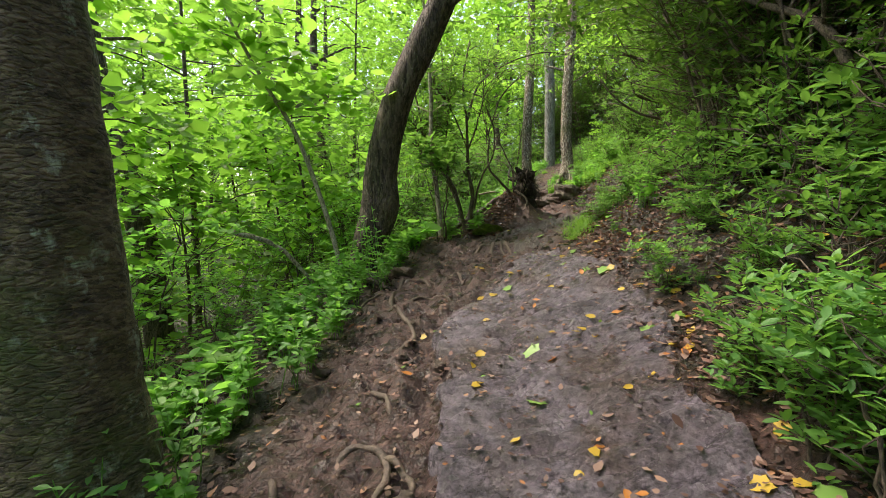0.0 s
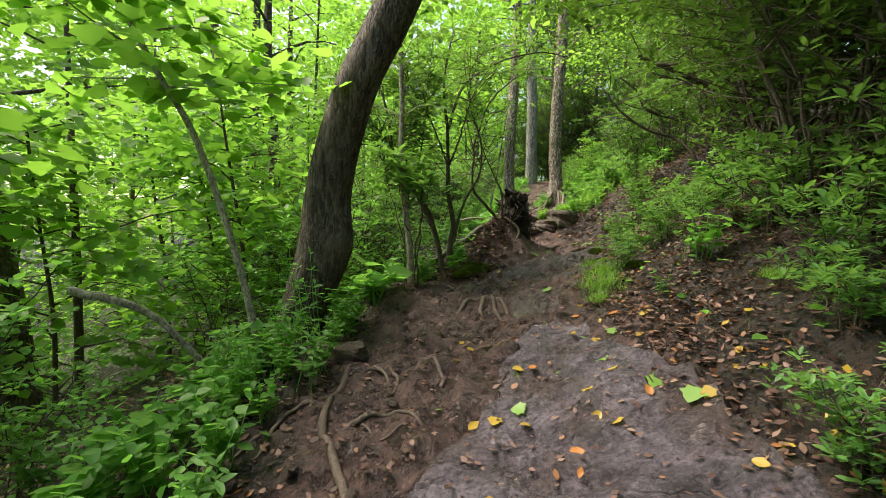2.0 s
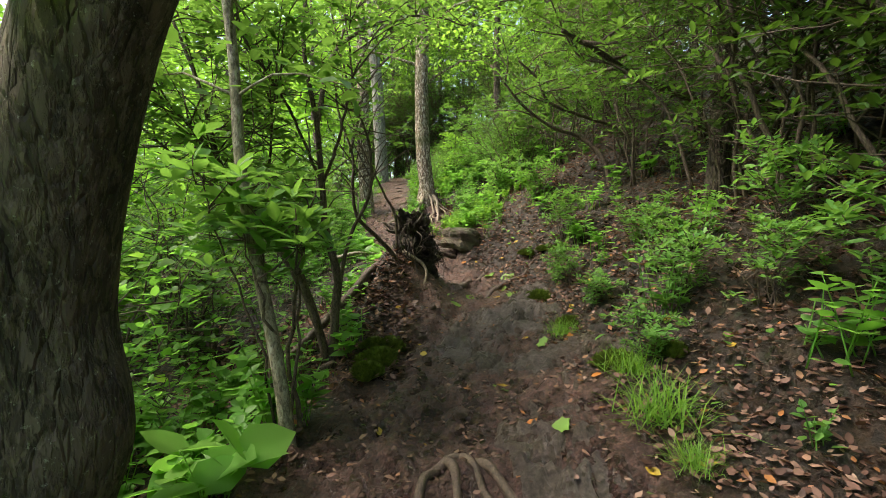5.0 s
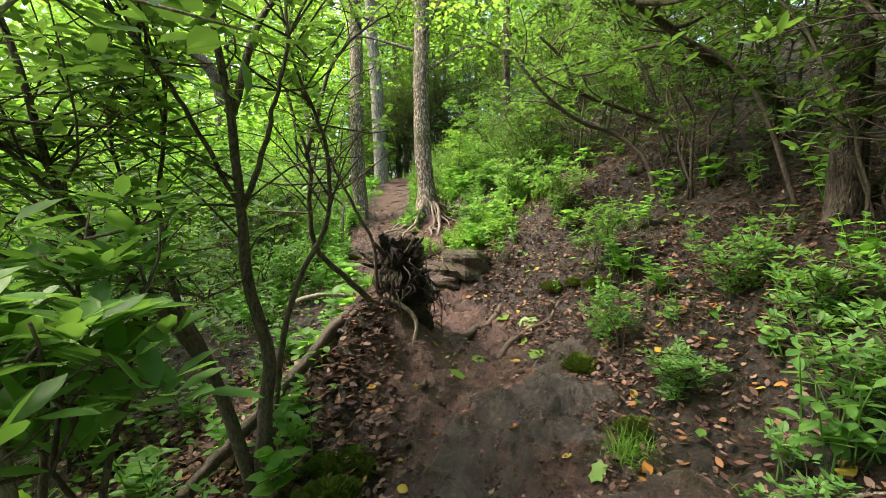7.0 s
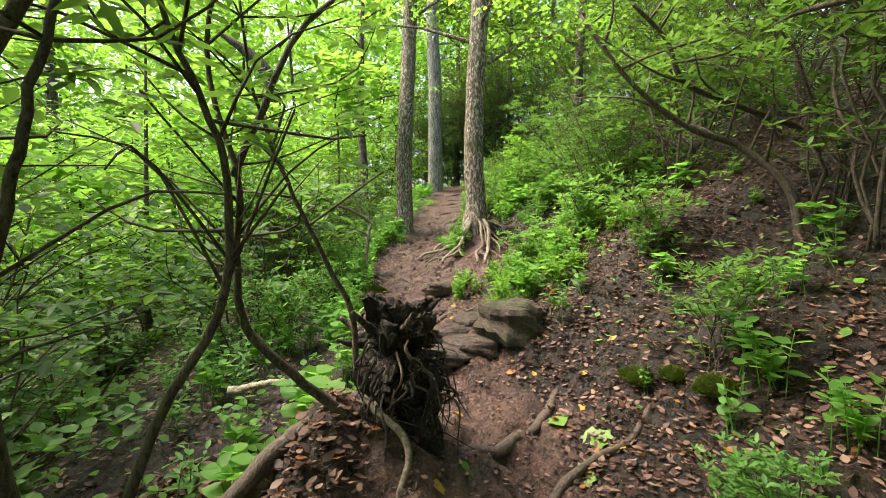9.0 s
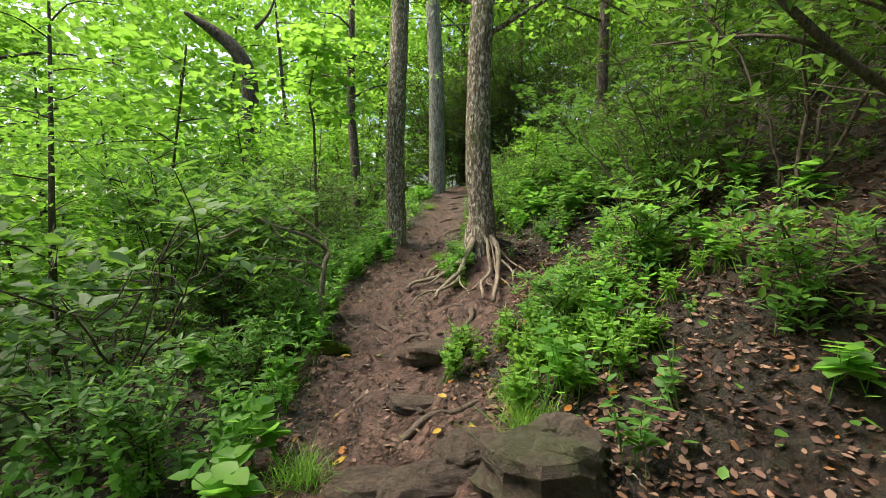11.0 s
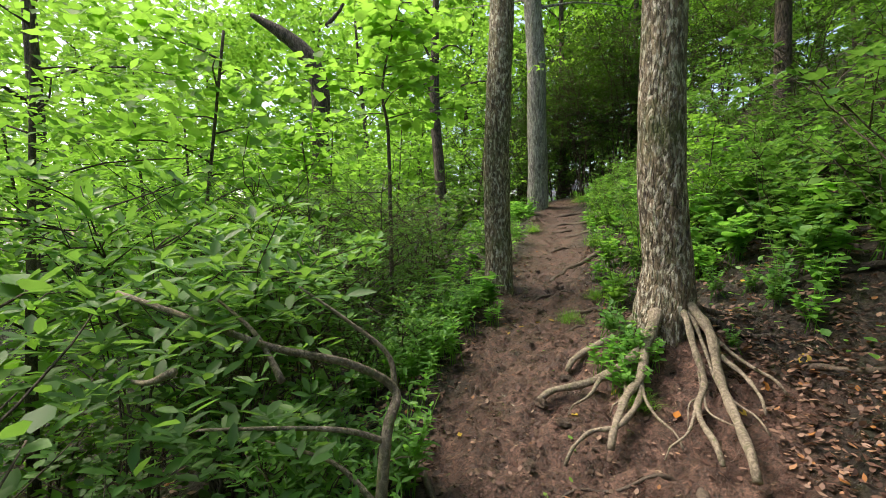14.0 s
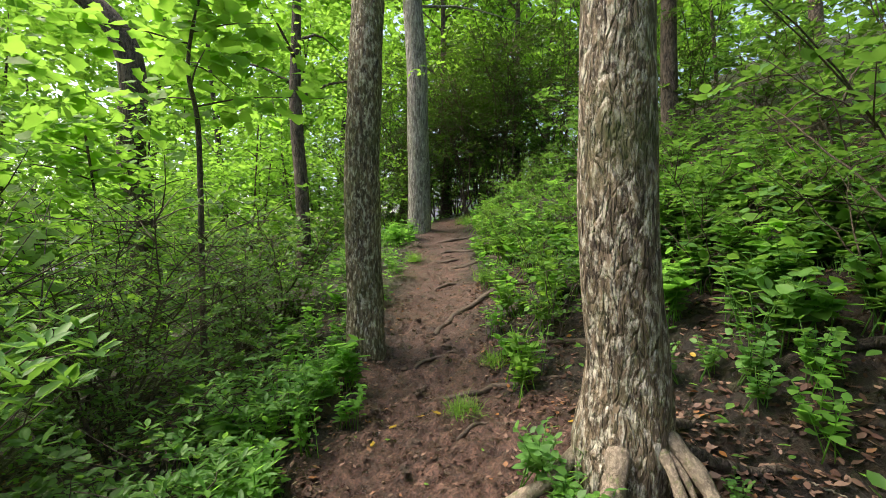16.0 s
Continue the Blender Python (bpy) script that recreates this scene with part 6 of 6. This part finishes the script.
plant_out(herb("broad_leaved_plant", "plant with large rounded pale green leaves", 440, 5, 0.36, 1, 0.30, HEART, HERB), [(-0.35, 6.35, 1.1), (-0.55, 6.6, 0.9), (-1.6, 3.3, 0.7), (-1.25, 2.75, 0.6)], 441)
plant_out(herb("tall_herb", "upright leafy herb with narrow pointed leaves", 442, 6, 0.75, 7, 0.10, OVAL, HERB), [(-0.78, 5.35, 1.0), (-0.92, 5.1, 0.9), (-0.62, 5.6, 0.8), (-1.05, 4.75, 0.8), (1.35, 11.0, 0.9), (1.6, 12.9, 0.8), (1.9, 13.5, 0.8), (1.75, 12.6, 0.7), (1.45, 11.8, 0.9), (1.3, 12.9, 0.9)], 443)
margin = scatter(verge, 46, (-0.5, 4), (10.8, 17.0), lambda u, x, y: -float(left_width(y)) - 0.95 < u < -float(left_width(y)) - 0.02, 0.2)
plant_out(herb("margin_herb", "fresh leafy herb crowding the trail's downhill edge", 454, 7, 0.4, 4, 0.105, OVAL, HERB), [(q[0], q[1], verge.uniform(0.6, 1.2)) for q in margin], 455)
extra = np.random.default_rng(44)
lush = [(3.48, 14.02, 0.8), (3.66, 14.12, 0.7), (3.38, 14.32, 0.8), (3.56, 14.3, 0.75)] + [(3.55 + extra.uniform(-0.2, 0.22), 14.15 + extra.uniform(-0.2, 0.25), 0.7) for _ in range(2)] + [(2.75 + extra.uniform(-0.25, 0.25), 16.7 + extra.uniform(-0.6, 0.6), 0.9) for _ in range(8)] + [(4.75 + extra.uniform(-0.3, 0.3), 22.6 + extra.uniform(-0.6, 0.3), 1.3) for _ in range(7)] + [(2.0 + extra.uniform(-0.25, 0.2), 15.3 + extra.uniform(-0.7, 0.7), 0.9) for _ in range(8)]
plant_out(herb("woodland_herb", "small leafy green herb with paired leaves", 444, 8, 0.36, 4, 0.10, BROAD, HERB), lush, 445)
slope = np.random.default_rng(460)
plant_out(herb("slope_herb", "leafy green herb covering the shaded bank", 461, 8, 0.34, 4, 0.105, HEART, YOUNG), [(slope.uniform(5.25, 7.3), slope.uniform(14.3, 17.2), slope.uniform(0.7, 1.3)) for k in range(100)], 462)
plant_out(herb("root_herb", "fresh green herb growing between oak roots", 463, 7, 0.26, 4, 0.075, BROAD, YOUNG), [(3.62, 14.22, 1.0), (3.5, 14.12, 0.9), (3.6, 14.42, 1.0), (4.25, 14.1, 0.6), (3.58, 14.6, 1.1), (3.66, 14.72, 0.9), (4.9, 14.5, 1.0), (5.05, 14.65, 1.2), (5.2, 14.4, 1.1), (5.0, 14.9, 1.0), (4.75, 15.0, 1.0)], 464)


# ---- cushions of fine moss ----
def moss_cushion():
    rng = np.random.default_rng(470)
    n = 2600
    a, r = rng.uniform(0, 6.3, n), np.sqrt(rng.uniform(0, 1, n))
    k = 0.11 * (1 + 0.18 * np.sin(3 * a + 1) + 0.1 * np.sin(5 * a))
    pos = np.stack([r * k * np.cos(a), r * k * np.sin(a), 0.055 * (1 - r ** 2) - 0.02], 1)
    root = anchor("moss_cushion", (0, 0, 0), "soft cushion of fine olive-green moss", "moss")
    part("fronds", leaves("fronds", pos, a + rng.normal(0, 0.7, n), rng.uniform(0.3, 1.4, n), rng.normal(0, 0.3, n), rng.uniform(0.02, 0.055, n), OVAL, MOSS), MOSS, root)
    return root


MOSS = leaf_material("olive_moss", [(0.0, (0.045, 0.075, 0.014)), (0.5, (0.085, 0.13, 0.022)), (1.0, (0.14, 0.20, 0.035))], (0.16, 0.24, 0.03), 0.2, 0.7, 0.1)
plant_out(moss_cushion(), [(0.75, 7.7, 1.3), (0.93, 7.95, 1.1), (0.6, 7.5, 1.0), (0.78, 7.92, 0.9), (2.62, 8.09, 1.2), (2.72, 8.22, 0.8), (3.3, 9.3, 0.9), (3.45, 9.15, 0.7), (3.5, 8.85, 1.1), (2.95, 10.55, 1.1), (2.8, 10.6, 0.9), (2.0, 6.4, 1.2), (2.25, 6.2, 0.9), (1.9, 12.6, 1.2), (2.35, 7.3, 0.9)], 471)


# ---- fallen leaves that lie singly on trail and bank ----
def fallen_leaf(label, shape, size, material):
    one = np.zeros(1)
    me = leaves("fallen_leaf", np.zeros((1, 3)), one, one + 0.04, one, np.array([size]), shape, material)
    return tagged(part("fallen_leaf", me, material), label, "leaf", "fallen leaves on the trail")


fl = np.random.default_rng(50)
kinds = [(fallen_leaf("yellow pointed leaf fallen on the ground", DRY, 0.078, YELLOW), 90), (fallen_leaf("orange-brown leaf fallen on the ground", DRY, 0.08, ORANGE), 55), (fallen_leaf("green lobed leaf fallen on the trail", LOBED, 0.12, GREENFALL), 22), (fallen_leaf("small yellow lobed leaf fallen on the ground", LOBED, 0.07, YELLOW), 45)]


def surface(x, y):
    """Top of the ground or of the rock slab."""
    g = ground_at(x, y)
    ys, left, right, cols, Z = SLAB_TOP
    if ys[0] < y < ys[-1]:
        j = int(np.argmin(np.abs(ys - y)))
        f = (x - left[j]) / (right[j] - left[j])
        if 0.03 < f < 0.97:
            g = float(np.interp(f, cols, Z[j]))
    return g + 0.004


ground_cover("trail_litter", "scattered dead leaf scraps trodden into the trail", 434, 20000, (-1.6, 5.0), (0.3, 22.0), lambda u, x, y, r: (np.abs(u) < 1.15) & (r < 0.75), 0.042, DRY4, LITTER, 0.006, 0.2, "leaf litter", surface)
ground_cover("green_scraps", "small green leaf scraps fallen on the trail", 435, 700, (-1.6, 5.0), (0.3, 22.0), lambda u, x, y, r: (np.abs(u) < 1.2) & (r < 0.6), 0.04, DRY4, GREENFALL, 0.006, 0.2, "leaf litter", surface)

CHIP = leaf_material("pale_wood_chip", [(0.0, (0.10, 0.065, 0.045)), (0.6, (0.24, 0.17, 0.12)), (1.0, (0.42, 0.33, 0.24))], (0.2, 0.12, 0.06), 0.05, 0.7, 0.2)
ground_cover("wood_chips", "pale chips of bark and twig strewn on the trail", 436, 5200, (-1.6, 6.5), (5.0, 23.0), lambda u, x, y, r: (np.abs(u) < 1.1) & (r < 0.9), 0.034, (DRY4[0] * (1, 0.5, 0.6), DRY4[1]), CHIP, 0.005, 0.2, "wood chips", surface)


def lay(proto, x, y, first, s_):
    gx = (ground_at(x + 0.06, y) - ground_at(x - 0.06, y)) / 0.12
    gy = (ground_at(x, y + 0.06) - ground_at(x, y - 0.06)) / 0.12
    m = Matrix.Translation((x, y, surface(x, y) + 0.003)) @ Vector((-gx, -gy, 1)).to_track_quat("Z", "Y").to_matrix().to_4x4() @ pose(0, 0, 0, fl.uniform(-10, 10), fl.uniform(-10, 10), fl.uniform(0, 360)) @ Matrix.Diagonal((s_, s_, s_, 1))
    ob = proto if first else copy_thing(proto, m)
    ob.matrix_basis = m


for proto, count in kinds:
    first = True
    for k in range(count):
        y = fl.uniform(1.0, 16.5)
        w = float(right_width(y))
        u = fl.uniform(-0.7, w + 1.1) if fl.uniform() < 0.75 else fl.uniform(0.4, w + 0.5)
        if proto.data.materials[0] == GREENFALL:
            y, u = fl.uniform(1.6, 9.5), fl.uniform(-0.1, 0.9)
        lay(proto, float(trail_x(y)) + u, y, first, fl.uniform(0.7, 1.2))
        first = False

for k in range(60):
    y = fl.uniform(1.3, 5.2)
    edge = slab_edges(np.array([y]))
    x = fl.uniform(float(edge[0][0]) + 0.1, float(edge[1][0]) + 0.5)
    lay(kinds[(0, 3, 0, 2, 1, 3)[k % 6]][0], x, y, False, fl.uniform(0.6, 1.1))

# dead twigs
tw = np.random.default_rng(51)
for k in range(46):
    y = tw.uniform(1.5, 17)
    side_ = tw.uniform() < 0.35
    u = -float(left_width(y)) + tw.uniform(-0.5, 0.6) if side_ else float(right_width(y)) + tw.uniform(-0.5, 1.6)
    x, a, ln = float(trail_x(y)) + u, tw.uniform(0, 6.3), tw.uniform(0.15, 0.5)
    pts = []
    for f in (-0.5, -0.1, 0.25, 0.5):
        px, py = x + math.cos(a) * ln * f + tw.normal(0, 0.015), y + math.sin(a) * ln * f + tw.normal(0, 0.015)
        pts.append((px, py, surface(px, py) + 0.004))
    fallen("dead_twig", "thin dead twig lying on the ground", pts, tw.uniform(0.004, 0.009), 0.003, BARK_PALE if k % 2 else BARK_TWIG, 900 + k, "twig", 5)


# ---- trail kept open: twigs and leaves cut back where people pass ----
def cut_back(ob, half=0.5, head=2.3):
    me = ob.data
    n = len(me.vertices)
    co = np.empty(n * 3)
    me.vertices.foreach_get("co", co)
    m = np.array(ob.parent.matrix_basis @ ob.matrix_basis) if ob.parent else np.array(ob.matrix_basis)
    w = co.reshape(-1, 3) @ m[:3, :3].T + m[:3, 3]
    bad = (w[:, 1] > -2) & (w[:, 1] < 14) & ~clear_of_walkers(w, half, head) & (w[:, 2] > land(w[:, 0], w[:, 1]) + 0.3)
    if not bad.any():
        return
    bm = bmesh.new()
    bm.from_mesh(me)
    bm.verts.ensure_lookup_table()
    bmesh.ops.delete(bm, geom=[bm.verts[i] for i in np.nonzero(bad)[0]], context="VERTS")
    ob.data = me.copy()
    bm.to_mesh(ob.data)
    bm.free()


for ob in list(scene.objects):
    if ob.type == "MESH" and ob.parent and ob.name.split(".")[0] in ("foliage", "twigwork", "leaves", "stalk_tuft", "crown"):
        at_ = ob.parent.matrix_basis.translation
        if -3 < at_.y < 16 and abs(at_.x - float(trail_x(at_.y))) < 4.5:
            cut_back(ob)
